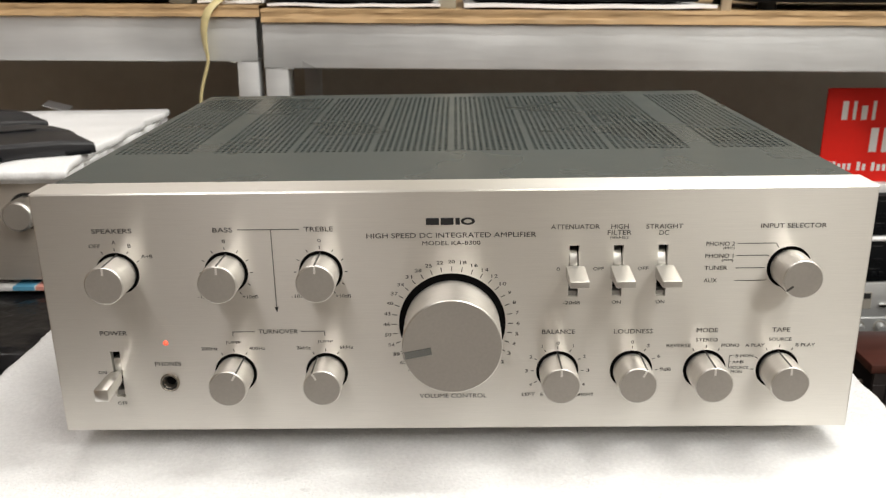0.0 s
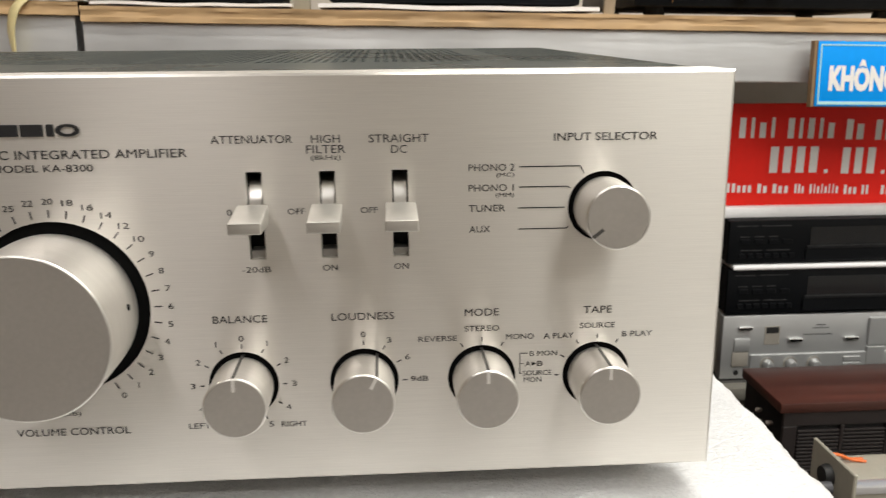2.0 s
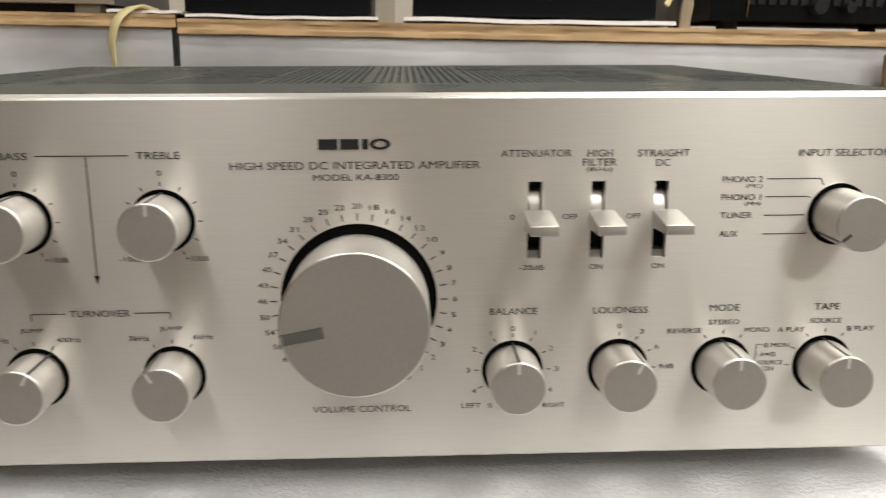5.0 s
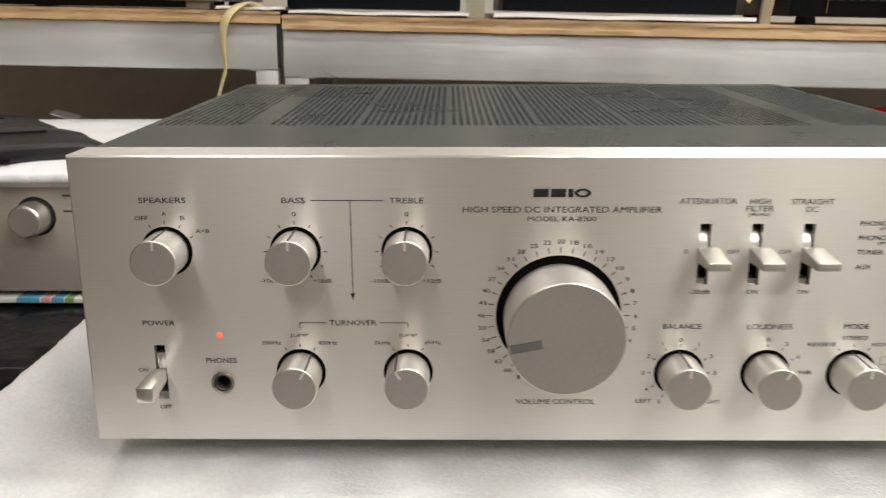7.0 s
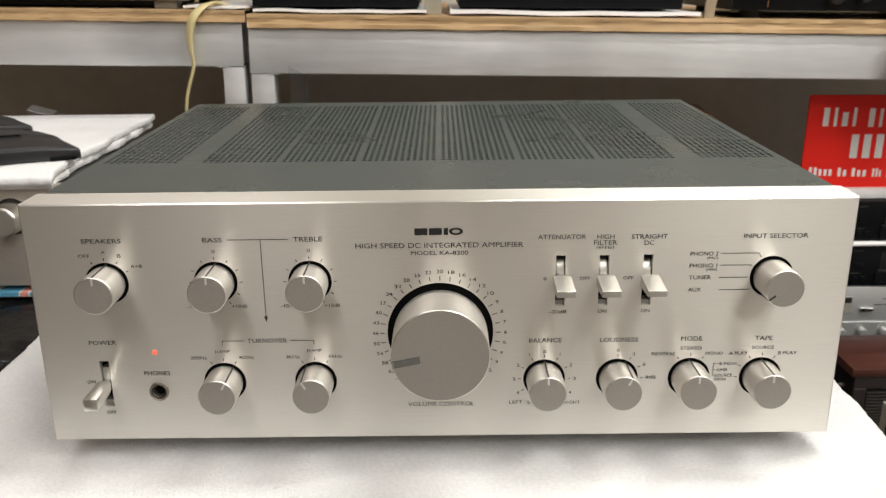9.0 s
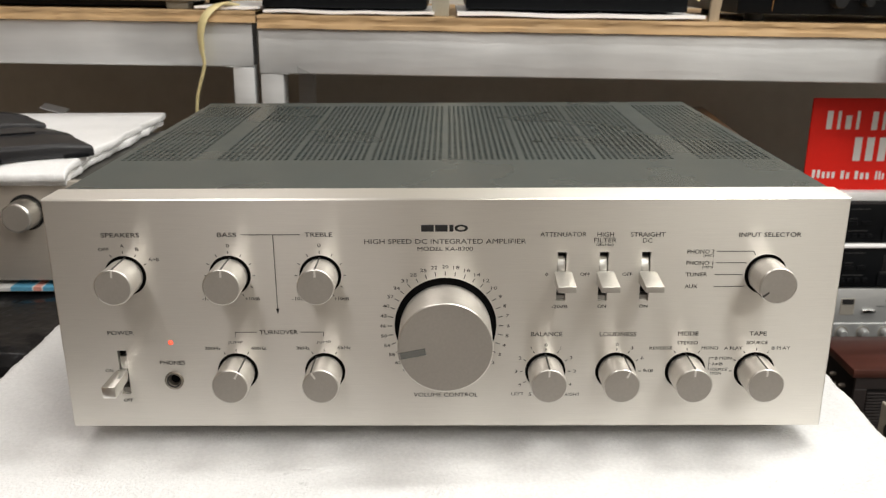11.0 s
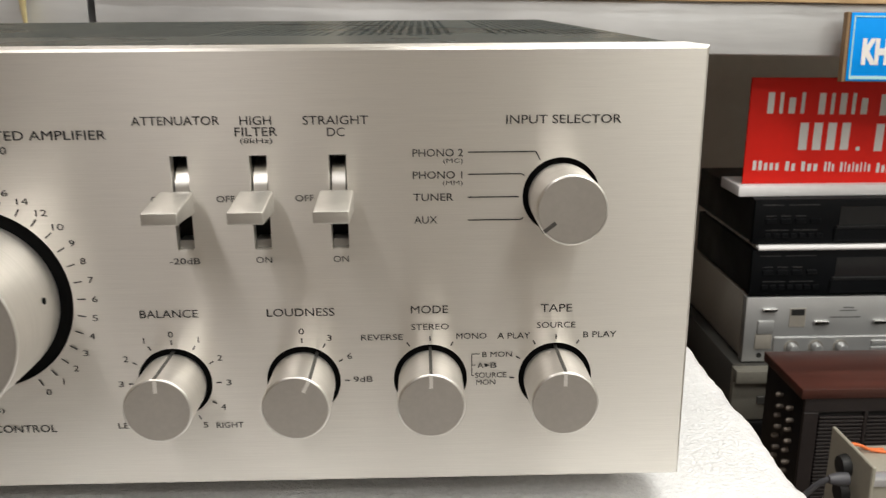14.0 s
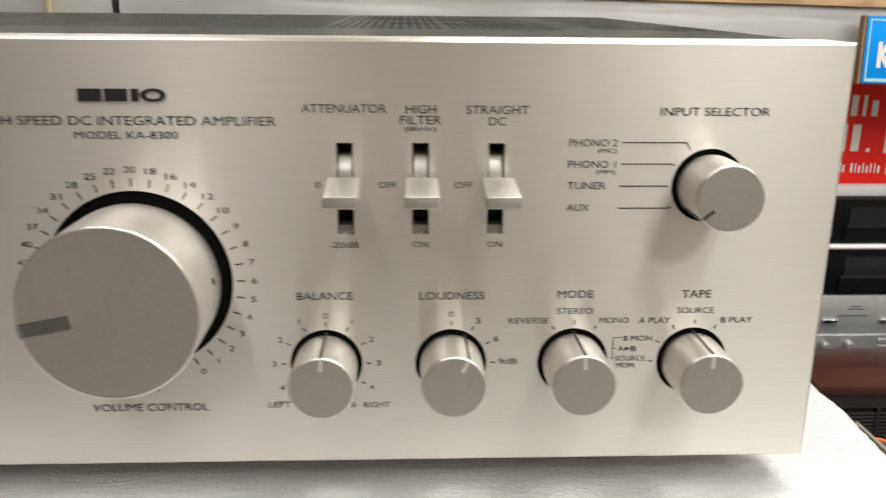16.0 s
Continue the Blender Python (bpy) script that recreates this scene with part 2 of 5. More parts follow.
PLATE = mat("grey_metal_plate", (0.62, 0.62, 0.63), 0.3, 0.6, (60, 0.05), (8, 0.1))
MOULDED = mat("black_moulding", (0.016, 0.016, 0.018), 0.36, 0, (300, 0.1), (12, 0.15), (500, 0.00006), wear=0.3)
TERMINAL = mat("tarnished_terminal", (0.20, 0.17, 0.145), 0.55, 0.6, (200, 0.1), (30, 0.2))
CASE_DULL = mat("dull_grey_case", (0.060, 0.058, 0.053), 0.45, 0.1, (300, 0.08), (8, 0.12))
DULL = mat("dull_beige_front", (0.20, 0.19, 0.16), 0.5, 0.1, (200, 0.06), (12, 0.1))
VENT = mat("brown_black_grille", (0.021, 0.0165, 0.016), 0.5, 0, (200, 0.1), (12, 0.15), spec=0.3)
WARM_WALL = mat("warm_unseen_wall", (0.36, 0.27, 0.19), 0.7, 0, (30, 0.1), (2, 0.1), (160, 0.0005))
WARM_SILVER = mat("warm_silver_front", (0.36, 0.325, 0.275), 0.4, 0.5, (400, 0.05), (8, 0.05), (600, 0.00002), (0.05, 1, 1))
GOLD = mat("golden_print", (0.42, 0.27, 0.09), 0.5, 0, (300, 0.05), (30, 0.05))
ORANGE_DIM = mat("copper_wire", (0.45, 0.24, 0.09), 0.35, 0.9, (200, 0.05), (30, 0.05))
ROUGHWOOD = mat("rough_grey_wood", (0.30, 0.235, 0.16), 0.8, 0, (70, 0.3), (14, 0.2), (90, 0.001), (1, 1, 0.12))


# ---- mesh helpers ----
def thing(name, m, label, category, group="", kind=""):
    """An Empty at the base of a thing; its parts are built in its own coordinates."""
    ob = new(name)
    ob.empty_display_size = 0.02
    ob.matrix_basis = m
    return tagged(ob, label, category, group, kind)


def part(name, bm, material, parent=None, label="", smooth=35):
    me = bpy.data.meshes.new(name)
    bm.normal_update()
    bm.to_mesh(me)
    bm.free()
    me.materials.append(material)
    if smooth:
        me.shade_smooth()
        me.set_sharp_from_angle(angle=radians(smooth))
    ob = new(name, me)
    if parent is not None:
        ob.parent = parent
    return tagged(ob, label)


def single(name, bm, material, m, label, category, group="", kind="", smooth=35):
    ob = part(name, bm, material, None, "", smooth)
    ob.matrix_basis = m
    return tagged(ob, label, category, group, kind)


def box(x0, x1, y0, y1, z0, z1, bevel=0.0, seg=2, bm=None):
    own = bmesh.new()
    v = [own.verts.new(c) for c in ((x0, y0, z0), (x1, y0, z0), (x1, y1, z0), (x0, y1, z0),
                                    (x0, y0, z1), (x1, y0, z1), (x1, y1, z1), (x0, y1, z1))]
    for f in ((0, 3, 2, 1), (4, 5, 6, 7), (0, 1, 5, 4), (1, 2, 6, 5), (2, 3, 7, 6), (3, 0, 4, 7)):
        own.faces.new([v[i] for i in f])
    if bevel:
        bmesh.ops.bevel(own, geom=own.edges[:], offset=bevel, segments=seg, profile=0.5, affect="EDGES")
    if bm is None:
        return own
    join(bm, own)
    return bm


def join(bm, other):
    me = bpy.data.meshes.new("tmp")
    other.to_mesh(me)
    other.free()
    bm.from_mesh(me)
    bpy.data.meshes.remove(me)


def lathe(profile, seg=48, cx=0.0, cz=0.0, bm=None, caps=True):
    """Turn (radius, y) points about an axis along y through (cx, cz)."""
    bm = bm or bmesh.new()
    rings = []
    for r, y in profile:
        if r < 1e-6:
            rings.append([bm.verts.new((cx, y, cz))])
        else:
            rings.append([bm.verts.new((cx + r * math.sin(2 * math.pi * k / seg), y, cz + r * math.cos(2 * math.pi * k / seg))) for k in range(seg)])
    for a, b in zip(rings, rings[1:]):
        for k in range(seg):
            k2 = (k + 1) % seg
            q = [a[k % len(a)], a[k2 % len(a)], b[k2 % len(b)], b[k % len(b)]]
            u = []
            for w in q:
                if w not in u:
                    u.append(w)
            if len(u) > 2:
                bm.faces.new(u)
    bmesh.ops.recalc_face_normals(bm, faces=bm.faces[:])
    return bm


def tube(points, radius, seg=10, flat=1.0):
    """A cord along points; flat below 1 squeezes its section."""
    bm = bmesh.new()
    pts = [Vector(p) for p in points]
    rings = []
    for i, p in enumerate(pts):
        d = (pts[min(i + 1, len(pts) - 1)] - pts[max(i - 1, 0)]).normalized()
        s = d.cross(Vector((0, 1, 0.01))).normalized()
        u = s.cross(d)
        rings.append([bm.verts.new(p + s * radius * math.cos(2 * math.pi * k / seg) + u * radius * flat * math.sin(2 * math.pi * k / seg)) for k in range(seg)])
    for a, b in zip(rings, rings[1:]):
        for k in range(seg):
            bm.faces.new((a[k], a[(k + 1) % seg], b[(k + 1) % seg], b[k]))
    bm.faces.new(rings[0]), bm.faces.new(rings[-1])
    bmesh.ops.recalc_face_normals(bm, faces=bm.faces[:])
    return bm


def smooth_path(points, n=8):
    """Catmull-Rom through a few points."""
    p = [Vector(q) for q in points]
    p = [p[0] * 2 - p[1]] + p + [p[-1] * 2 - p[-2]]
    out = []
    for i in range(1, len(p) - 2):
        for k in range(n):
            t = k / n
            out.append(0.5 * (2 * p[i] + (p[i + 1] - p[i - 1]) * t + (2 * p[i - 1] - 5 * p[i] + 4 * p[i + 1] - p[i + 2]) * t * t
                              + (3 * p[i] - p[i - 1] - 3 * p[i + 1] + p[i + 2]) * t ** 3))
    return out + [p[-2]]


def holed_plate(x0, x1, z0, z1, y, thick, holes, edge=0.0008):
    """An upright plate in the xz plane with holes through its front skin: ('round', cx, cz, r) or ('slot', cx, cz, w, h)."""
    bm = bmesh.new()
    e = edge
    outer = [(x0 + e, z0 + e), (x1 - e, z0 + e), (x1 - e, z1 - e), (x0 + e, z1 - e)]
    loops = [outer]
    for h in holes:
        if h[0] == "round":
            n = 64 if h[3] > 0.02 else 40
            loops.append([(h[1] + h[3] * math.sin(2 * math.pi * k / n), h[2] + h[3] * math.cos(2 * math.pi * k / n)) for k in range(n)])
        else:
            w, t = h[3] / 2, h[4] / 2
            loops.append([(h[1] - w, h[2] - t), (h[1] + w, h[2] - t), (h[1] + w, h[2] + t), (h[1] - w, h[2] + t)])
    made, edges = [], []
    for lp in loops:
        vs = [bm.verts.new((a, y, b)) for a, b in lp]
        made.append(vs)
        edges += [bm.edges.new((vs[i], vs[(i + 1) % len(vs)])) for i in range(len(vs))]
    bmesh.ops.triangle_fill(bm, edges=edges, use_beauty=True, normal=(0, -1, 0))
    for vs in made[1:]:
        back = [bm.verts.new((v.co.x, y + 0.0035, v.co.z)) for v in vs]
        for i in range(len(vs)):
            j = (i + 1) % len(vs)
            bm.faces.new((vs[i], vs[j], back[j], back[i]))
    o = made[0]
    ring1 = [bm.verts.new(c) for c in ((x0, y + e, z0), (x1, y + e, z0), (x1, y + e, z1), (x0, y + e, z1))]
    ring2 = [bm.verts.new(c) for c in ((x0, y + thick, z0), (x1, y + thick, z0), (x1, y + thick, z1), (x0, y + thick, z1))]
    for a, b in ((o, ring1), (ring1, ring2)):
        for i in range(4):
            j = (i + 1) % 4
            bm.faces.new((a[i], a[j], b[j], b[i]))
    bmesh.ops.recalc_face_normals(bm, faces=bm.faces[:])
    return bm


LETTERING = []


def lettering(body, cx, cz, width, height, y, parent, material, label="", weight=0.0, name="legend"):
    """Flat printed words, fitted into width by height round (cx, cz) on a plane that faces the front."""
    LETTERING.append((body, cx, cz, width, height, y, parent, material, label, weight, name))


def print_lettering():
    made = []
    for row in LETTERING:
        cu = bpy.data.curves.new("legend", "FONT")
        cu.body, cu.resolution_u, cu.offset = row[0], 3, row[9]
        made.append(new("legend_draft", cu))
    bpy.context.view_layer.update()
    dg = bpy.context.evaluated_depsgraph_get()
    for ob, (body, cx, cz, width, height, y, parent, material, label, weight, name) in zip(made, LETTERING):
        me = bpy.data.meshes.new_from_object(ob.evaluated_get(dg))
        xs, ys = [v.co.x for v in me.vertices], [v.co.y for v in me.vertices]
        ax, bx, ay, by = min(xs), max(xs), min(ys), max(ys)
        for v in me.vertices:
            v.co = ((v.co.x - (ax + bx) / 2) / (bx - ax) * width + cx, y, (v.co.y - (ay + by) / 2) / (by - ay) * height + cz)
        me.name = name
        me.materials.clear()
        me.materials.append(material)
        t = new(name, me)
        t.parent = parent
        tagged(t, label)
    for ob in made:
        cu = ob.data
        bpy.data.objects.remove(ob)
        bpy.data.curves.remove(cu)


def bar(x0, z0, x1, z1, w, y, bm=None):
    """A thin printed line in the xz plane."""
    bm = bm or bmesh.new()
    d = Vector((x1 - x0, 0, z1 - z0)).normalized()
    s = Vector((-d.z, 0, d.x)) * w / 2
    a, b = Vector((x0, y, z0)), Vector((x1, y, z1))
    v = [bm.verts.new(c) for c in (a - s, b - s, b + s, a + s)]
    f = bm.faces.new(v)
    f.normal_update()
    if f.normal.y > 0:
        f.normal_flip()
    return bm


# ---- room ----
def room_box(name, b, material, label, category, bevel=0.0):
    return single(name, box(*b, bevel), material, Matrix(), label, category, kind="structure")


# The floor is unseen; its dark tone dims what the panel reflects.
room_box("floor", (-2.6, 3.1, -3.2, 1.72, -0.90, -0.80), FLOOR, "unseen dull grey-brown floor, kept dark to dim the panel's reflections", "floor")
room_box("ceiling", (-2.6, 3.1, -3.2, 1.72, 1.90, 2.0), CEIL, "plain white ceiling", "ceiling")
room_box("wall_north", (-2.6, 3.1, 1.62, 1.72, -0.80, 1.90), WALL, "taupe painted wall behind the racks", "wall")
# These three walls are unseen; their tones shape reflections and bounced light.
room_box("wall_south", (-2.6, 3.1, -3.2, -3.1, -0.80, 1.90), ROOM, "unseen wall, kept dark to dim the panel's front reflections", "wall")
room_box("wall_west", (-2.6, -2.5, -3.1, 1.62, -0.80, 1.90), WARM_WALL, "unseen wall, brown to warm the reflections at the left", "wall")
room_box("wall_east", (3.0, 3.1, -3.1, 1.62, -0.80, 1.90), CEIL, "unseen wall, white to bounce light in from the right", "wall")


# ---- amplifier ----
amp = thing("integrated_amplifier", pose(0, 0, 0), "silver vintage amplifier with dark perforated cover, standing on white foam", "amplifier")
PX0, PX1, PZ0, PZ1 = -0.215, 0.215, 0.014, 0.1495
UP, LOW, WELL = 0.1066, 0.0489, 0.0114
KNOBS = [  # x, z, pointer angle, legend
    (-0.1745, UP, 2, "speakers"), (-0.1174, UP, 2, "bass"), (-0.0680, UP, 0, "treble"), (0.1741, UP, -128, "input"),
    (-0.1174, LOW, 30, "turnover"), (-0.0680, LOW, -30, "turnover"), (0.0563, LOW, 0, "balance"), (0.0959, LOW, 26, "loudness"),
    (0.1351, LOW, 0, "mode"), (0.1739, LOW, 0, "tape")]
SWITCHES = [0.0634, 0.0861, 0.1089]
VX, VZ, VR = 0.0001, 0.0767, 0.0283
JX, JZ, SX = -0.154, 0.0435, -0.182
holes = [("round", x, z, WELL) for x, z, a, w in KNOBS] + [("round", VX, VZ, VR), ("round", JX, JZ, 0.0046), ("round", -0.1539, 0.0668, 0.0015)]
holes += [("slot", x, 0.1054, 0.0050, 0.0281) for x in SWITCHES] + [("slot", SX, 0.0485, 0.0050, 0.027)]
part("front_panel", holed_plate(PX0, PX1, PZ0, PZ1, 0, 0.0235, holes), ALU, amp, "thick brushed aluminium front panel", smooth=20)
part("backing_plate", box(PX0 + 0.004, PX1 - 0.004, 0.012, 0.016, PZ0 + 0.003, PZ1 - 0.003), BLACK, amp, "black plate behind the panel openings")


def perforated_cover():
    """The top sheet: eight fields of punched holes, with plain strips between them."""
    pitch, gap, row = 0.00393, 0.0062, 0.0046
    cols = []
    for x0 in (-0.2065,):
        cols += [x0 + k * pitch for k in range(12)]
    x0 = -0.1455
    for g in range(6):
        cols += [x0 + g * (11 * pitch + gap) + k * pitch for k in range(12)]
    cols += [0.2065 - (11 - k) * pitch for k in range(12)]
    ya, yb, rows = 0.0235, 0.338, 48
    y0 = 0.100
    h = pitch * 0.5
    xs, kind = [-0.2125], []
    for c in cols:
        if c - h > xs[-1] + 1e-5:
            xs.append(c - h), kind.append(False)
        xs.append(c + h), kind.append(True)
    xs.append(0.2125), kind.append(False)
    ys = [ya] + [y0 + (k - 0.5) * row for k in range(rows + 1)] + [yb]
    zt, zb = 0.1491, 0.1479
    verts, faces = [], []
    grid = {}

    def rise(y):
        return 0.0024 * (y - ya) / (yb - ya)

    def gv(i, j):
        if (i, j) not in grid:
            grid[i, j] = len(verts)
            verts.append((xs[i], ys[j], zt + rise(ys[j])))
        return grid[i, j]

    rx, ry = 0.00146, 0.00142
    for i in range(len(xs) - 1):
        for j in range(len(ys) - 1):
            c = [gv(i, j), gv(i + 1, j), gv(i + 1, j + 1), gv(i, j + 1)]
            if not kind[i] or j == 0 or j == len(ys) - 2:
                faces.append(c)
                continue
            mx, my = (xs[i] + xs[i + 1]) / 2, (ys[j] + ys[j + 1]) / 2
            b = len(verts)
            ring = [(mx + rx * math.cos(radians(a)), my + ry * math.sin(radians(a))) for a in range(-113, 247, 45)]
            verts.extend((u, v, zt + rise(v)) for u, v in ring)
            verts.extend((u, v, zb + rise(v)) for u, v in ring)
            o = [b + k for k in range(8)]
            faces.extend([(c[0], c[1], o[1], o[0]), (c[1], o[2], o[1]), (c[1], c[2], o[3], o[2]), (c[2], o[4], o[3]),
                          (c[2], c[3], o[5], o[4]), (c[3], o[6], o[5]), (c[3], c[0], o[7], o[6]), (c[0], o[0], o[7])])
            faces.extend((o[k], o[(k + 1) % 8], o[(k + 1) % 8] + 8, o[k] + 8) for k in range(8))
    me = bpy.data.meshes.new("perforated_top")
    me.from_pydata(verts, [], faces)
    me.materials.append(COVER)
    ob = new("perforated_top", me)
    ob.parent = amp
    return tagged(ob, "dark grey sheet steel punched with rows of small vent holes", kind="stuff")


perforated_cover()
for sx in (-0.2125, 0.2113):
    bm = box(sx, sx + 0.0012, 0.0235, 0.338, 0.020, 0.1490)
    for v in bm.verts:
        if v.co.z > 0.1 and v.co.y > 0.1:
            v.co.z += 0.0024
    part("side_cover", bm, COVER, amp)
part("back_cover", box(-0.2113, 0.2113, 0.3368, 0.338, 0.020, 0.1496), COVER, amp)
# Chassis coloured near black so that the vent holes look shaded.
part("chassis", box(-0.21, 0.21, 0.026, 0.335, 0.020, 0.118), RECESS_SHADE, amp, "chassis inside the cover, blackened for the shade in there")
for fx in (-0.17, 0.17):
    for fy in (0.05, 0.30):
        bm = bmesh.new()
        bmesh.ops.create_cone(bm, cap_ends=True, segments=24, radius1=0.014, radius2=0.016, depth=0.020, matrix=Matrix.Translation((fx, fy, 0.010)))
        part("foot", bm, RUBBER, amp, "black rubber foot")


def knob_mesh(r, length):
    b = 0.0006
    # Foot turns inward so that the knob's base darkens towards the recess.
    foot = 0.0016 if r < 0.015 else 0.0034
    under = [(r - foot * (1 - math.cos(radians(a))) * 0.75, -foot * 1.2 + foot * 1.7 * math.sin(radians(a))) for a in (85, 65, 45, 25, 0)]
    return lathe([(0.0, 0.011), (r - foot, 0.011)] + under + [(r * 1.002, -length * 0.5), (r, -length + b), (r - b * 0.6, -length + b * 0.25), (r - b, -length), (r * 0.5, -length), (0.0, -length)], 72)


def add_knob(x, z, angle, r, length, well_r):
    # Floor and rim of the recess carry their shade as colour.
    well = part("knob_well", lathe([(0.0, 0.0), (well_r - 0.00008, 0.0), (well_r - 0.00008, -0.0014)], 64), RECESS_SHADE, amp, "recess round the knob, blackened for its shade")
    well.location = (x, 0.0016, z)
    k = part("knob", knob_mesh(r, length), ALU_KNOB, amp, "turned aluminium control knob", smooth=25)
    k.location = (x, 0, z)
    k.rotation_euler = (0, radians(angle), 0)
    part("knob_face", lathe([(r - 0.0006, -length - 0.00006), (r * 0.5, -length - 0.00007), (0.0, -length - 0.00007)], 72), ALU_FACE, k, "satin spun knob face")
    part("knob_edge", lathe([(r + 0.00006, -length + 0.0005), (r + 0.00002, -length + 0.0003), (r - 0.0002, -length + 0.00005), (r - 0.0005, -length - 0.00008)], 72), BRIGHT, k, "bright cut edge")
    return k


for x, z, a, w in KNOBS:
    k = add_knob(x, z, a, 0.0099, 0.0192, WELL)
    part("pointer_line", box(-0.00048, 0.00048, -0.0188, 0.004, 0.0096, 0.01008), GROOVE, k, "dark engraved pointer line")
    part("pointer_notch", box(-0.00055, 0.00055, -0.01938, -0.0188, 0.0056, 0.0096), GROOVE if w == "input" else NOTCH, k, "notch cut into the knob face")
vol = add_knob(VX, VZ, -101, 0.0251, 0.0302, VR)
part("pointer_slot", box(-0.0019, 0.0019, -0.03034, -0.029, 0.0105, 0.0241), SLOT_STEEL, vol, "recessed polished steel pointer slot")
part("slot_end", box(-0.0018, 0.0018, -0.03036, -0.0285, 0.0242, 0.02505), CHROME, vol, "bright outer end of the slot")
# Two strips paint the highlight and the shadow along the slot's edges.
part("slot_edge_shading", box(-0.0021, -0.0019, -0.03036, -0.029, 0.0103, 0.0250), BRIGHT, vol, "slot's lower edge, its highlight put in as a bright strip")
part("slot_edge_shading", box(0.0019, 0.0021, -0.03036, -0.029, 0.0103, 0.0250), GROOVE, vol, "slot's upper edge, its shadow put in as a dark strip")
# Near-black disc on the knob's side stands for the shaded screw hole.
part("grub_screw", lathe([(0.0, 0.0), (0.00105, 0.0), (0.00105, 0.0006)], 16), RECESS_SHADE, vol, "small set screw hole")
g = bpy.data.objects["grub_screw"]
g.matrix_basis = Matrix.Rotation(radians(101 + 82), 4, "Y") @ Matrix.Translation((0, -0.0115, 0.02532)) @ Matrix.Rotation(radians(-90), 4, "X")


def lever(x):
    """A flat paddle, round at its root in plan, whose neck goes into a slot over a curved rocker."""
    bm = bmesh.new()
    prof = [(-0.0022, 0.0016, 0.0012, -0.0010), (-0.0026, 0.0030, 0.0026, -0.0018), (-0.0036, 0.0041, 0.0036, -0.0023), (-0.0052, 0.0047, 0.0040, -0.0025),
            (-0.0080, 0.0048, 0.0038, -0.0023), (-0.0140, 0.0048, 0.0031, -0.0018), (-0.0235, 0.0049, 0.0020, -0.0014)]
    rows = []
    for y, w, up, dn in prof:
        rows.append([bm.verts.new((x + sx * w, y, 0.1061 + dz)) for sx, dz in ((-1, dn), (1, dn), (1, up), (-1, up))])
    for a, b in zip(rows, rows[1:]):
        for i in range(4):
            bm.faces.new((a[i], a[(i + 1) % 4], b[(i + 1) % 4], b[i]))
    bm.faces.new(rows[0]), bm.faces.new(rows[-1])
    bmesh.ops.recalc_face_normals(bm, faces=bm.faces[:])
    bmesh.ops.bevel(bm, geom=[e for e in bm.edges if e.calc_face_angle(0) > 0.6], offset=0.0004, segments=2, profile=0.5, affect="EDGES")
    ob = part("lever_switch", bm, LEVER, amp, "flat satin aluminium lever switch", smooth=50)
    part("lever_edge", box(x - 0.0046, x + 0.0046, -0.02365, -0.0234, 0.10775, 0.10815, 0.0001, 1), BRIGHT, ob, "bright cut edge")
    part("lever_neck", box(x - 0.0018, x + 0.0018, -0.0035, 0.0085, 0.1040, 0.1078, 0.0004), NICKEL, ob)
    nb = bmesh.new()
    rows = []
    for k in range(9):
        a = radians(8 + 62 * k / 8)
        rows.append([nb.verts.new((x + sx * 0.0020, 0.0008 + 0.0100 * (1 - math.cos(a)), 0.1062 + 0.0118 * math.sin(a))) for sx in (-1, 1)])
    rows = [[nb.verts.new((x + sx * 0.0020, 0.0050, 0.1062)) for sx in (-1, 1)]] + rows + [[nb.verts.new((x + sx * 0.0020, 0.0110, 0.1172)) for sx in (-1, 1)]]
    for a, b in zip(rows, rows[1:]):
        nb.faces.new((a[0], a[1], b[1], b[0]))
    nb.faces.new((rows[-1][0], rows[-1][1], rows[0][1], rows[0][0]))
    nb.faces.new([r[0] for r in rows]), nb.faces.new([r[1] for r in rows])
    bmesh.ops.recalc_face_normals(nb, faces=nb.faces[:])
    part("slide_plate", nb, NICKEL, ob, "bright curved metal rocker inside the slot", smooth=50)
    part("slot_stop", box(x - 0.0023, x + 0.0023, 0.002, 0.008, 0.0914, 0.0939), SLOT, ob)
    return ob


for x in SWITCHES:
    lever(x)


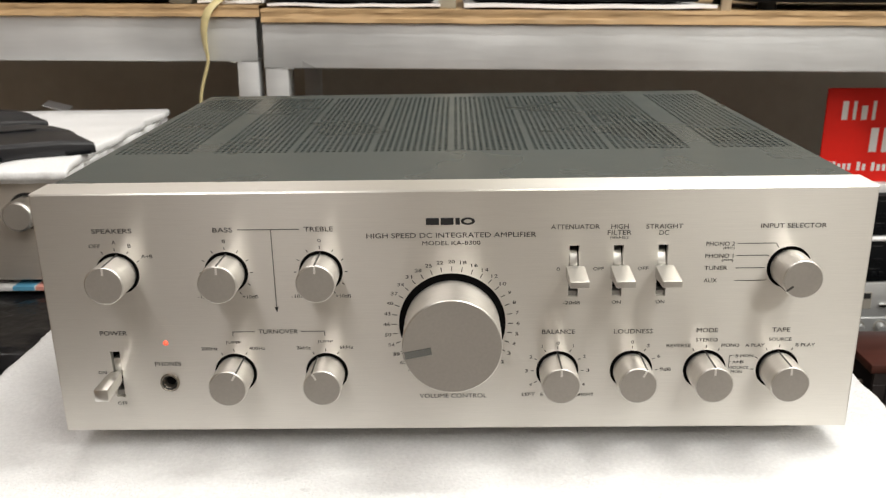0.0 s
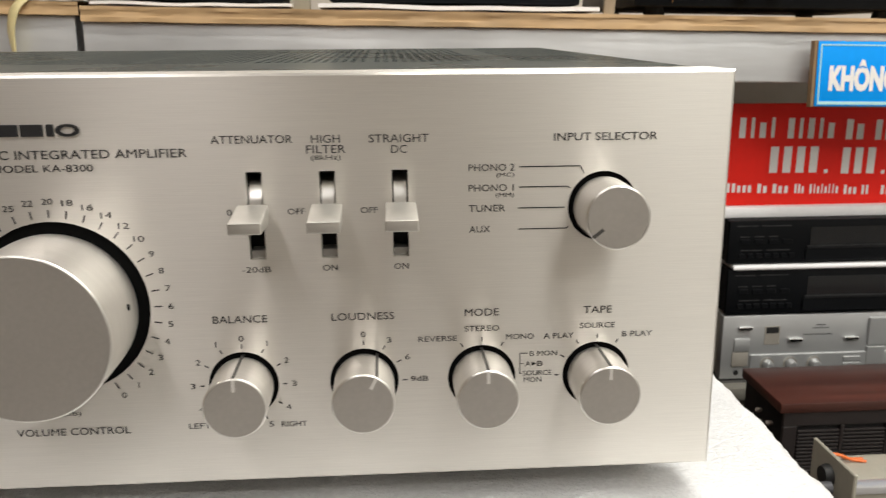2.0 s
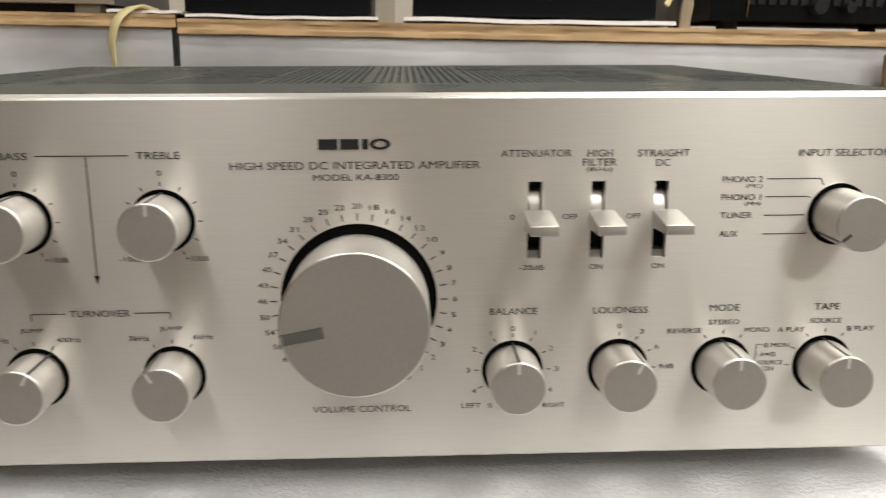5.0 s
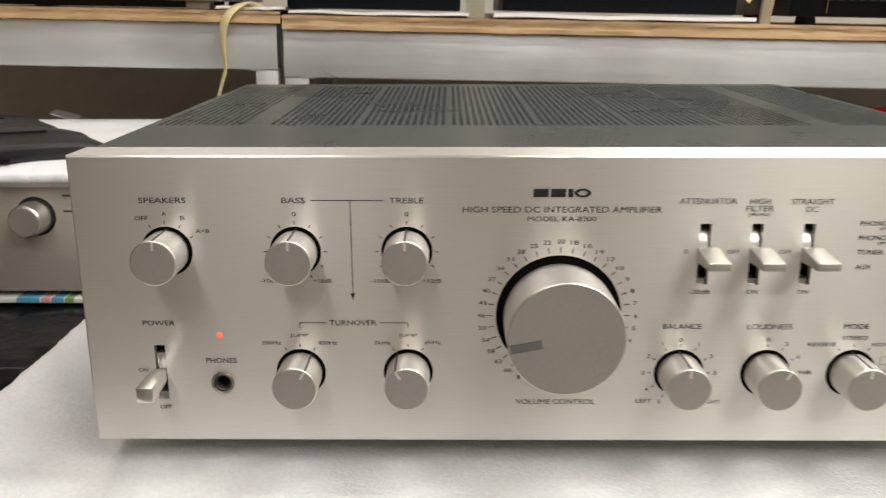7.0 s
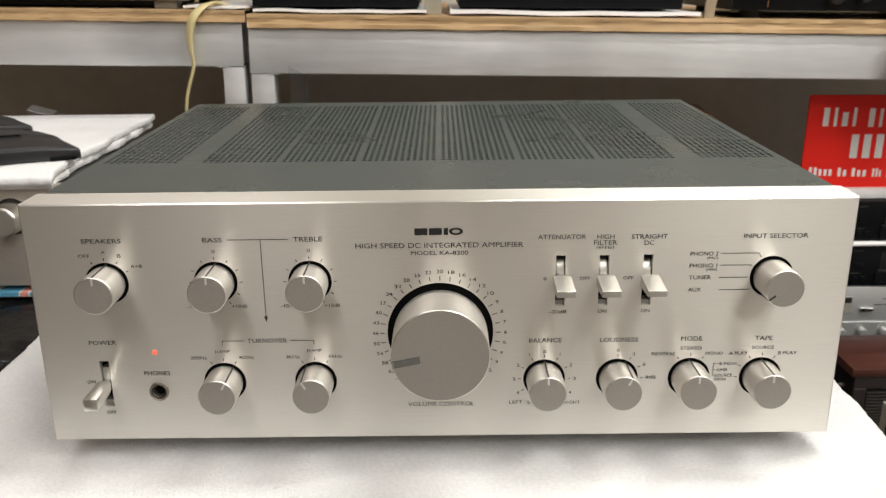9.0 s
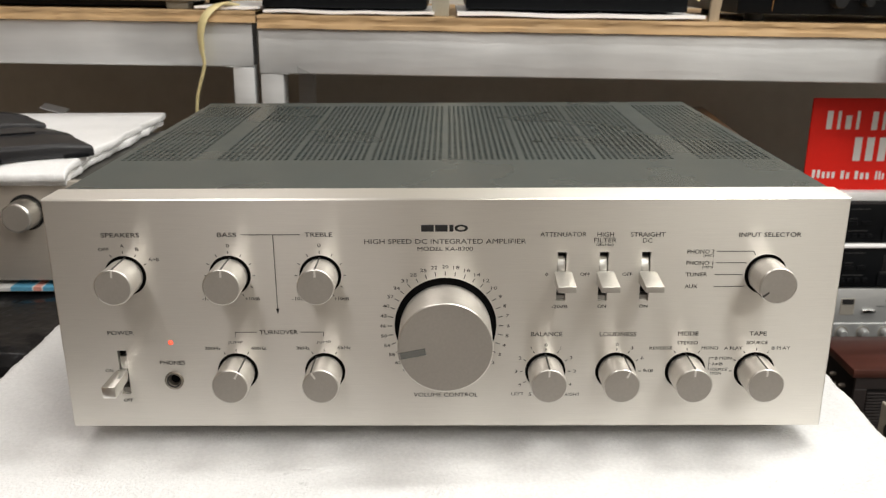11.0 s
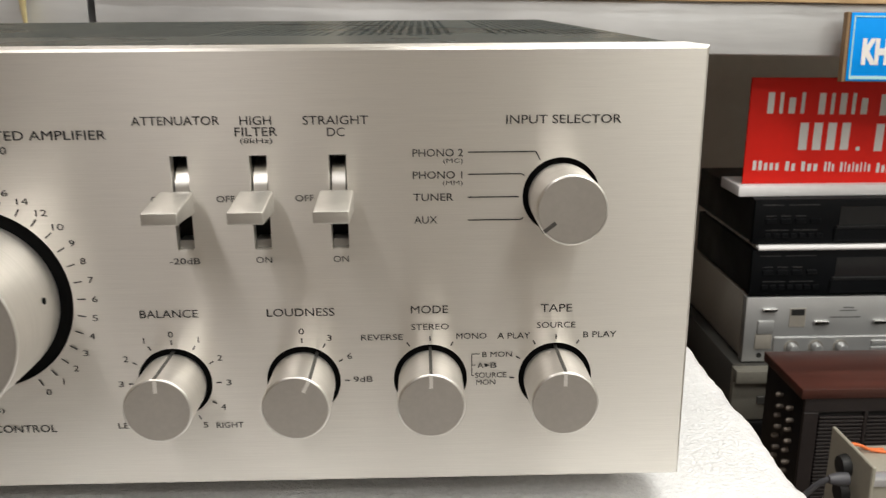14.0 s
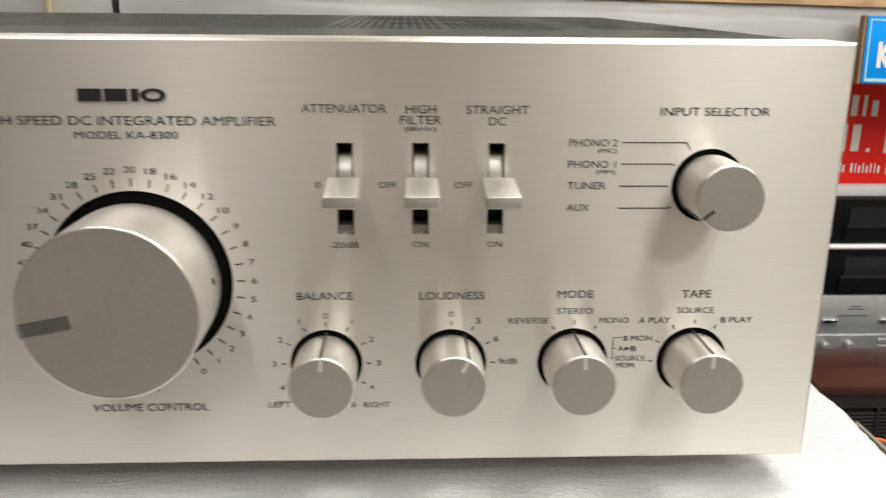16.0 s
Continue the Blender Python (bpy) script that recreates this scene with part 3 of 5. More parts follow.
def power_lever():
    x, z = SX, 0.0485
    bm = bmesh.new()
    rows = []
    for y, w, h in ((-0.0008, 0.0022, 0.0020), (-0.0022, 0.0029, 0.0027), (-0.0050, 0.0033, 0.0031), (-0.0236, 0.0037, 0.0034)):
        d = 0.03 * y
        rows.append([bm.verts.new((x + sx * w, y, z + d + sz * h)) for sx, sz in ((-1, -1), (1, -1), (1, 1), (-1, 1))])
    for a, b in zip(rows, rows[1:]):
        for i in range(4):
            bm.faces.new((a[i], a[(i + 1) % 4], b[(i + 1) % 4], b[i]))
    bm.faces.new(rows[0])
    tip = bm.verts.new((x, -0.0243, z - 0.0008))
    for i in range(4):
        bm.faces.new((rows[-1][i], rows[-1][(i + 1) % 4], tip))
    bmesh.ops.recalc_face_normals(bm, faces=bm.faces[:])
    bmesh.ops.bevel(bm, geom=[e for e in bm.edges if e.calc_face_angle(0) > 0.5], offset=0.0004, segments=2, profile=0.5, affect="EDGES")
    ob = part("power_lever", bm, CHROMED, amp, "square chromed power lever with a faceted end")
    part("lever_neck", box(x - 0.0016, x + 0.0016, -0.003, 0.0085, z - 0.0016, z + 0.0016, 0.0004), NICKEL, ob)
    part("slide_plate", box(x - 0.0020, x + 0.0020, 0.0015, 0.006, 0.0500, 0.0578, 0.0006), NICKEL, ob)
    part("slot_stop", box(x - 0.0023, x + 0.0023, 0.002, 0.008, 0.0352, 0.0382), SLOT, ob)


power_lever()
jack = part("phones_jack", lathe([(0.0053, 0.0002), (0.0053, -0.0007), (0.0050, -0.0012), (0.0045, -0.0013), (0.0041, -0.0010), (0.0040, 0.0004), (0.0038, 0.0006), (0.0033, 0.0004), (0.0029, 0.0012), (0.0028, 0.009), (0.0, 0.009)], 40, JX, JZ), JACK, amp, "metal headphone socket")
part("socket_hole", lathe([(0.0, 0.0030), (0.0027, 0.0030), (0.0027, 0.0085)], 32, JX, JZ), RECESS_SHADE, jack, "dark socket opening")
part("socket_groove", lathe([(0.00405, -0.0006), (0.0040, -0.0002), (0.0035, -0.0002)], 32, JX, JZ), RUBBER, jack, "dark groove inside the socket rim")
part("power_led", lathe([(0.0, -0.0009), (0.0007, -0.0008), (0.0012, -0.0004), (0.00145, 0.0003), (0.00145, 0.003)], 20, -0.1539, 0.0668), RED_LED, amp, "small glowing red power light")

# printed legends
PY = -0.00022
BIG, MID, SMALL, TINY = 0.00250, 0.0022, 0.0019, 0.00175
LEGENDS = [
    ("SPEAKERS", -174.7, 129.8, 20.7, BIG), ("OFF", -184.6, 121.8, 6.0, SMALL), ("A", -174.4, 123.8, 1.9, SMALL), ("B", -166.4, 121.8, 1.8, SMALL),
    ("A+B", -158.0, 116.0, 6.0, SMALL), ("BASS", -117.3, 129.8, 10.3, BIG), ("TREBLE", -67.9, 129.8, 14.9, BIG), ("0", -117.3, 123.7, 1.7, SMALL),
    ("0", -67.9, 123.7, 1.7, SMALL), ("-10dB", -129.6, 93.1, 8.3, SMALL), ("+10dB", -105.9, 93.1, 8.1, SMALL), ("-10dB", -80.0, 93.1, 8.3, SMALL),
    ("+10dB", -56.9, 93.1, 8.1, SMALL), ("POWER", -181.2, 72.85, 14.6, BIG), ("ON", -190.2, 49.8, 4.4, SMALL), ("OFF", -181.5, 31.2, 5.3, SMALL),
    ("PHONES", -153.9, 54.6, 14.1, BIG), ("TURNOVER", -92.8, 73.1, 21.3, BIG), ("JUMP", -117.5, 66.8, 8.3, SMALL), ("JUMP", -68.0, 66.9, 8.3, SMALL),
    ("200Hz", -130.5, 63.4, 8.8, SMALL), ("400Hz", -104.8, 63.4, 8.6, SMALL), ("3kHz", -79.7, 63.5, 7.3, SMALL), ("6kHz", -56.7, 63.7, 7.3, SMALL),
    ("HIGH SPEED DC INTEGRATED AMPLIFIER", 0.1, 125.8, 87.1, 0.0027), ("MODEL KA-8300", 0.1, 121.6, 29.9, 0.0022), ("VOLUME CONTROL", 0.1, 34.3, 36.5, BIG),
    ("(dB)", 0.1, 40.5, 6.0, SMALL),
    ("ATTENUATOR", 63.5, 129.6, 24.9, BIG), ("HIGH", 86.1, 129.5, 8.9, BIG), ("FILTER", 86.1, 126.3, 12.1, BIG), ("(8kHz)", 86.0, 123.5, 9.2, SMALL),
    ("STRAIGHT", 108.8, 129.4, 18.6, BIG), ("DC", 108.8, 126.0, 5.0, BIG), ("0", 55.3, 106.8, 1.6, SMALL), ("OFF", 76.1, 106.8, 5.4, SMALL),
    ("OFF", 99.0, 106.8, 5.4, SMALL), ("-20dB", 62.7, 88.1, 9.0, SMALL), ("ON", 86.1, 88.2, 4.7, SMALL), ("ON", 108.9, 88.2, 4.6, SMALL),
    ("INPUT SELECTOR", 174.2, 129.1, 33.2, BIG), ("PHONO 2", 137.9, 119.7, 14.6, MID), ("(MC)", 142.3, 117.15, 5.7, 0.00165), ("PHONO 1", 137.8, 113.2, 14.4, MID),
    ("(MM)", 142.2, 110.65, 5.8, 0.00165), ("TUNER", 136.5, 106.6, 11.7, MID), ("AUX", 134.2, 99.8, 6.8, MID),
    ("BALANCE", 56.4, 71.6, 17.4, BIG), ("LOUDNESS", 96.0, 71.5, 20.4, BIG), ("MODE", 135.0, 71.8, 11.3, BIG), ("TAPE", 173.7, 71.7, 9.6, BIG),
    ("STEREO", 135.1, 66.2, 11.5, SMALL), ("REVERSE", 120.4, 63.0, 12.8, SMALL), ("MONO", 147.8, 63.0, 9.3, SMALL), ("SOURCE", 173.8, 66.2, 11.8, SMALL),
    ("A PLAY", 160.8, 62.9, 10.1, SMALL), ("B PLAY", 187.4, 62.9, 10.2, SMALL), ("B MON", 155.8, 56.8, 9.2, TINY), ("A", 150.6, 53.2, 1.9, TINY), ("B", 154.7, 53.2, 1.9, TINY),
    ("SOURCE", 153.8, 49.9, 9.7, TINY), ("MON", 152.3, 47.5, 6.0, TINY), ("LEFT", 41.0, 34.8, 7.1, SMALL), ("RIGHT", 72.1, 34.4, 8.4, SMALL),
    ("3", 104.3, 63.1, 1.5, SMALL), ("6", 110.3, 57.0, 1.5, SMALL), ("9dB", 114.2, 49.2, 5.9, SMALL), ("0", 95.9, 65.3, 1.6, SMALL), ("0", 56.3, 65.0, 1.6, SMALL)]
for body, cx, cz, w, h in LEGENDS:
    lettering(body, cx / 1000, cz / 1000, w / 1000, h, PY, amp, INK)
for n in range(1, 6):
    for s in (-1, 1):
        a = radians(30 * n * s)
        lettering("I" if n == 1 else str(n), 0.0563 + 0.0165 * math.sin(a), LOW + 0.0165 * math.cos(a), 0.0003 if n == 1 else 0.0015, SMALL, PY, amp, INK)
VOLUME = ["20", "18", "16", "14", "12", "10", "9", "8", "7", "6", "5", "4", "3", "2", "1", "0"]
QUIET = ["22", "25", "28", "31", "34", "37", "40", "43", "46", "50", "54", "58", "62", "66", "\u221e"]
for i, w in [(k, s) for k, s in enumerate(VOLUME)] + [(-k - 1, s) for k, s in enumerate(QUIET)]:
    a = radians(10 * i)
    lettering("I" if w == "1" else w, VX + 0.0348 * math.sin(a), VZ + 0.0347 * math.cos(a), (0.0003 if w == "1" else 0.0016) if len(w) == 1 else 0.0034, SMALL, PY, amp, INK)


def ticks(name, cx, cz, r0, r1, angles, w=0.00042):
    bm = bmesh.new()
    for d in angles:
        s, c = math.sin(radians(d)), math.cos(radians(d))
        bar(cx + r0 * s, cz + r0 * c, cx + r1 * s, cz + r1 * c, w, PY, bm)
    part(name, bm, INK, amp, "fine black printed scale marks", smooth=0)


ticks("volume_scale", VX, VZ, 0.0296, 0.0321, range(-150, 151, 10))
for x in (-0.1174, -0.0680):
    ticks("tone_scale", x, UP, 0.0125, 0.0140, range(-150, 151, 30))
    ticks("turnover_scale", x, LOW, 0.0125, 0.0140, (-30, 0, 30))
ticks("speaker_scale", -0.1745, UP, 0.0125, 0.0140, (-30, 0, 30, 60))
ticks("balance_scale", 0.0563, LOW, 0.0127, 0.0142, range(-150, 151, 30))
ticks("loudness_scale", 0.0959, LOW, 0.0127, 0.0142, (0, 30, 60, 90))
ticks("mode_scale", 0.1351, LOW, 0.0127, 0.0142, (-30, 0, 30))
ticks("tape_scale", 0.1739, LOW, 0.0127, 0.0142, (-90, -60, -30, 0, 30))


def rule(name, rows, w=0.00034):
    bm = bmesh.new()
    for x0, z0, x1, z1 in rows:
        bar(x0 / 1000, z0 / 1000, x1 / 1000, z1 / 1000, w, PY, bm)
    part(name, bm, INK, amp, "", smooth=0)


rule("tone_bracket", [(-109.6, 129.8, -77.9, 129.8), (-92.5, 129.8, -92.5, 86.5)])
bm = bmesh.new()
bm.faces.new([bm.verts.new((a / 1000, PY, b / 1000)) for a, b in ((-93.5, 87.2), (-92.5, 83.9), (-91.5, 87.2))])
part("arrow_head", bm, INK, amp, "", smooth=0)
rule("turnover_bracket", [(-117.1, 73.1, -105.0, 73.1), (-117.1, 73.1, -117.1, 70.6)])
rule("turnover_bracket", [(-80.5, 73.1, -67.9, 73.1), (-67.9, 73.1, -67.9, 70.6)])
rule("selector_line", [(146.7, 119.8, 166.3, 119.8), (166.3, 119.8, 167.6, 117.4)])
rule("selector_line", [(146.7, 113.3, 162.3, 113.3), (162.3, 113.3, 163.1, 112.8)])
rule("selector_line", [(146.6, 106.5, 161.5, 106.5)])
rule("selector_line", [(146.7, 99.6, 162.2, 99.6), (162.2, 99.6, 163.0, 100.2)])
rule("monitor_bracket", [(147.9, 57.0, 150.5, 57.0), (147.9, 57.0, 147.9, 49.8), (147.9, 53.3, 149.0, 53.3), (147.9, 49.8, 148.6, 49.8)], 0.00026)
bm = bmesh.new()
bm.faces.new([bm.verts.new((a / 1000, PY, b / 1000)) for a, b in ((151.9, 53.9), (151.9, 52.5), (153.5, 53.2))])
part("arrow_head", bm, INK, amp, "", smooth=0)

# maker's mark as plain blocks: three slabs and a ring
for x0, x1 in ((-0.0127, -0.0060), (-0.0052, 0.0014), (0.0024, 0.0046)):
    part("mark_block", box(x0, x1, -0.0006, 0.0002, 0.1314, 0.1350, 0.0001, 1), INK, amp, "black raised block of the maker's mark")
bm = bmesh.new()
n = 40
rings = [[bm.verts.new((0.0087 + rx * math.sin(2 * math.pi * k / n), y, 0.1332 + rz * math.cos(2 * math.pi * k / n))) for k in range(n)]
         for rx, rz, y in ((0.0036, 0.0019, 0.0002), (0.0036, 0.0019, -0.0006), (0.0021, 0.0011, -0.0006), (0.0021, 0.0011, 0.0002))]
for a, b in zip(rings, rings[1:]):
    for k in range(n):
        bm.faces.new((a[k], a[(k + 1) % n], b[(k + 1) % n], b[k]))
bmesh.ops.recalc_face_normals(bm, faces=bm.faces[:])
part("mark_ring", bm, INK, amp, "black raised ring of the maker's mark")


# ---- foam and stand under the amplifier ----
def foam_slab(x0, x1, y0, y1, z0, z1, wave=0.002, nx=60, ny=60, seed=0.0, ragged=0.0, droop=(0.0, 0.0), square=2.0):
    """A soft slab with rounded, uneven edges and a gently rolling top. droop: (line in y, slope) by which its front hangs down."""
    bm = bmesh.new()
    r = (z1 - z0) / 2
    rim = [r * (1 - math.cos(radians(a))) for a in (0, 22, 45, 67, 90)]

    def stations(a, b, n):
        mid = [a + r + (b - a - 2 * r) * i / n for i in range(1, n)]
        return [a + d for d in rim] + mid + [b - d for d in reversed(rim)]

    xs, ys = stations(x0, x1, nx), stations(y0, y1, ny)
    top, bot = [], []
    for y in ys:
        rt, rb = [], []
        for x in xs:
            d = min(x - x0, x1 - x, y - y0, y1 - y)
            k = max(0.0, 1 - d / r)
            lift = max(0.0, 1 - k ** square) ** (1 / square)
            wob = noise.noise(Vector((x * 9 + seed, y * 9, 0.3))) * wave + noise.noise(Vector((x * 31 + seed, y * 31, 5.3))) * wave * 0.3
            pull = max(0.0, 1 - d / 0.03)
            ex = pull * (ragged * noise.noise(Vector((y * 14, seed, 1.0))) + 0.4 * ragged * noise.noise(Vector((y * 55, seed, 3.0))) + wave * 0.5 * noise.noise(Vector((x * 70, y * 70, seed))) + 0.16 * ragged * noise.noise(Vector((x * 260, y * 260, seed))))
            ey = pull * (ragged * noise.noise(Vector((x * 14, seed, 7.0))) + 0.4 * ragged * noise.noise(Vector((x * 55, seed, 9.0))))
            sag = max(0.0, droop[0] - y) * droop[1]
            mid = (z0 + z1) / 2 - sag
            rt.append(bm.verts.new((x + ex, y + ey, mid + r * lift + wob * min(1.0, d / 0.01))))
            rb.append(bm.verts.new((x + ex, y + ey, mid - r * lift)))
        top.append(rt), bot.append(rb)
    for j in range(len(ys) - 1):
        for i in range(len(xs) - 1):
            bm.faces.new((top[j][i], top[j][i + 1], top[j + 1][i + 1], top[j + 1][i]))
            bm.faces.new((bot[j][i], bot[j + 1][i], bot[j + 1][i + 1], bot[j][i + 1]))
    bmesh.ops.remove_doubles(bm, verts=bm.verts[:], dist=0.0001)
    bmesh.ops.recalc_face_normals(bm, faces=bm.faces[:])
    return bm


single("foam_sheet", foam_slab(-0.312, 0.2675, -0.064, 0.43, -0.024, 0.0005, 0.0008, 150, 300, ragged=0.005), FOAM, Matrix(), "thick white packing foam sheet lying under the amplifier", "foam sheet", smooth=60)
stand = thing("display_stand", pose(0, 0, -0.80), "dark wooden stand under the white foam sheet", "stand")
part("stand_top", box(-0.29, 0.245, -0.05, 0.41, 0.745, 0.776, 0.003), DARKWOOD, stand)
for sx in (-0.27, 0.225):
    for sy in (-0.03, 0.38):
        part("leg", box(sx - 0.018, sx + 0.018, sy - 0.018, sy + 0.018, 0.0, 0.745, 0.002), DARKWOOD, stand)

# ---- low table behind ----
LT = -0.52
low = thing("low_table", pose(0, 0, -0.80), "dark low wooden table carrying the stacked equipment", "table")
part("tabletop", box(-1.3, 1.6, 0.44, 1.58, 0.25, 0.28, 0.003), DARKWOOD, low)
for sx in (-1.25, 0.1, 1.55):
    for sy in (0.49, 1.53):
        part("leg", box(sx - 0.025, sx + 0.025, sy - 0.025, sy + 0.025, 0.0, 0.25, 0.002), DARKWOOD, low)

# ---- racks ----
TILT_Y = 1.15


def square_tube(x0, x1, y0, y1, z0, z1, wall):
    """A hollow rectangular tube along x with slightly rounded outer edges and open ends."""
    bm = bmesh.new()
    r = 0.0022

    def ring(x, inset):
        a, b, c, d = y0 + inset, y1 - inset, z0 + inset, z1 - inset
        k = r if inset == 0 else 0.0004
        pts = []
        for cy, cz, start in ((a + k, c + k, 180), (b - k, c + k, 270), (b - k, d - k, 0), (a + k, d - k, 90)):
            pts += [(cy + k * math.cos(radians(start + g)), cz + k * math.sin(radians(start + g))) for g in (0, 30, 60, 90)]
        return [bm.verts.new((x, y, z)) for y, z in pts]

    rings = [ring(x0, 0), ring(x1, 0), ring(x1, wall), ring(x0, wall)]
    for a, b in zip(rings, rings[1:] + rings[:1]):
        for i in range(16):
            bm.faces.new((a[i], a[(i + 1) % 16], b[(i + 1) % 16], b[i]))
    bmesh.ops.recalc_face_normals(bm, faces=bm.faces[:])
    return bm


def rack(name, x0, x1, zb, zt, zp, leg_z, label, leg_w=0.034, rear=0.006, ply=0.0):
    t = thing(name, pose(0, 0.03, 0, 0, TILT_Y, 0), label, "rack", "steel racks", "structure")
    bm = square_tube(x0, x1, 0.93, 0.968, zb, zt, 0.0022)
    part("front_beam", bm, STEEL, t, "grey painted hollow steel tube with open ends")
    part("rear_beam", box(x0, x1, 1.50, 1.538, zb, zt, 0.0025, 3), STEEL, t)
    for lx in (x0, x1 - leg_w):
        part("leg", box(lx, lx + leg_w, 0.9315, 0.9665, leg_z, zb, 0.002, 2), STEEL, t)
        part("leg", box(lx + rear, lx + rear + 0.035, 1.5015, 1.5365, leg_z, zb, 0.002, 2), STEEL, t)
    for lx in (x0 + 0.13, x1 - 0.17):
        part("cross_beam", box(lx, lx + 0.036, 0.968, 1.50, zb + 0.02, zt, 0.002, 2), STEEL, t)
    for wx in (x0 + leg_w, x1 - leg_w):
        wb = bmesh.new()
        for k in range(7):
            bmesh.ops.create_icosphere(wb, subdivisions=1, radius=0.0013 + 0.0003 * (k % 3), matrix=Matrix.Translation((wx - 0.009 + k * 0.003, 0.9312, zb - 0.0002 + 0.0003 * (k % 2))))
        part("weld_bead", wb, STEEL, t, "rough weld bead")
    bm = bmesh.new()
    x1 += ply
    n, layers = 150, [0, 0.32, 0.4, 0.68, 0.76, 1.0]
    rows = []
    for f in layers:
        rows.append([bm.verts.new((x0 + (x1 - x0) * i / n, 0.922 + 0.0014 * noise.noise(Vector((i * 0.35, f * 9, x0))) + (0.0011 if f in (0.4, 0.68) else 0.0),
                                   zt + 0.0008 + (zp - zt - 0.0008) * f + 0.0007 * noise.noise(Vector((i * 0.2, f * 5, 4.0))))) for i in range(n + 1)])
    rows.append([bm.verts.new((x0 + (x1 - x0) * i / n, 1.54, zp)) for i in range(n + 1)])
    rows.append([bm.verts.new((x0 + (x1 - x0) * i / n, 1.54, zt + 0.0008)) for i in range(n + 1)])
    rows.append(rows[0])
    for a, b in zip(rows, rows[1:]):
        for i in range(n):
            bm.faces.new((a[i], a[i + 1], b[i + 1], b[i]))
    bmesh.ops.recalc_face_normals(bm, faces=bm.faces[:])
    part("plywood_shelf", bm, PLY, t, "raw plywood board with a rough layered edge")
    return t


rack("steel_rack", -1.25, -0.312, 0.114, 0.1825, 0.2005, -0.78, "grey painted steel rack with a raw plywood shelf", rear=-0.056, ply=0.008)
rack("steel_rack", -0.302, 1.55, 0.104, 0.1745, 0.1955, -0.78, "grey painted steel rack with a raw plywood shelf", 0.037, -0.036)


def on_rack(x, y, right=True):
    """A pose on the plywood, its z along the rack's slight slope."""
    return pose(0, 0.03, 0, 0, TILT_Y, 0) @ pose(x, y, 0.1958 if right else 0.2008)


def plain_sheet(x0, x1, y0, y1, t, curl=0.004, n=30):
    bm = bmesh.new()
    rows = []
    for j in range(7):
        v = j / 6
        rows.append([bm.verts.new((x0 + (x1 - x0) * i / n, y0 + (y1 - y0) * v + 0.002 * noise.noise(Vector((i * 0.3, 7.0, x0))),
                                   0.0008 + curl * (0.5 + 0.5 * noise.noise(Vector((i * 0.12, v * 2, x0 * 9)))) * (1 - v))) for i in range(n + 1)])
    for a, b in zip(rows, rows[1:]):
        for i in range(n):
            bm.faces.new((a[i], a[i + 1], b[i + 1], b[i]))
    res = bmesh.ops.extrude_face_region(bm, geom=bm.faces[:])
    bmesh.ops.translate(bm, verts=[g for g in res["geom"] if isinstance(g, bmesh.types.BMVert)], vec=(0, 0, t))
    bmesh.ops.recalc_face_normals(bm, faces=bm.faces[:])
    return bm


single("foam_liner", plain_sheet(0, 0.100, 0, 0.36, 0.004), WHITE_BOARD, on_rack(-0.405, 0.945, False) @ pose(0, 0, -0.001), "thin white foam sheet under a black device", "foam sheet", "shelf liners")
single("foam_liner", plain_sheet(0, 0.272, 0, 0.36, 0.004), WHITE_BOARD, on_rack(-0.296, 0.945) @ pose(0, 0, 0), "thin white foam sheet under a black device", "foam sheet", "shelf liners")
single("foam_liner", plain_sheet(0, 0.392, 0, 0.38, 0.0055), WHITE_BOARD, on_rack(0.013, 0.935), "thin white foam sheet under a black device", "foam sheet", "shelf liners")


def black_device(m, w, d, h, label, feet=True, knobs=(), slats=0, group="devices on the rack"):
    t = thing("audio_device", m, label, "audio device", group)
    f = 0.012 if feet else 0.0
    part("case", box(0, w, 0.008, d, f, f + h, 0.002), BLK_DEVICE, t)
    front = part("front_panel", box(-0.001, w + 0.001, 0, 0.008, f + 0.001, f + h - 0.001, 0.0012), BLK_PANEL, t)
    part("display_window", box(w * 0.40, w * 0.72, -0.0012, 0.002, f + h * 0.45, f + h * 0.82, 0.0005, 1), SMOKED, front)
    for kx, kz, r in knobs:
        part("knob", lathe([(0.0, -0.02), (r * 0.9, -0.02), (r, -0.018), (r, 0.002)], 28, kx, f + kz), BLK_DEVICE, front, "black control knob")
    for k in range(slats):
        part("button", box(w * 0.12 + k * 0.016, w * 0.12 + k * 0.016 + 0.011, -0.003, 0.002, f + h * 0.18, f + h * 0.26, 0.0006, 1), BLK_DEVICE, front)
    if feet:
        for fx in (0.04, w - 0.04):
            for fy in (0.04, d - 0.05):
                part("foot", lathe([(0.0, 0.0), (0.016, 0.0), (0.014, 0.012), (0.0, 0.012)], 20), RUBBER, t).matrix_basis = pose(fx, fy, 0, 90, 0, 0)
    return t


black_device(on_rack(-0.30, 0.965) @ pose(0, 0, 0.0095), 0.262, 0.30, 0.11, "black hi-fi component resting on a white foam sheet", feet=False)
black_device(on_rack(0.028, 0.958) @ pose(0, 0, 0.0115), 0.352, 0.32, 0.12, "black hi-fi component resting on a white foam sheet", feet=False)
black_device(on_rack(0.460, 0.952), 0.43, 0.34, 0.13, "black receiver with knobs, standing on its feet on plywood", True, ((0.155, 0.022, 0.011), (0.20, 0.022, 0.008)), 14)


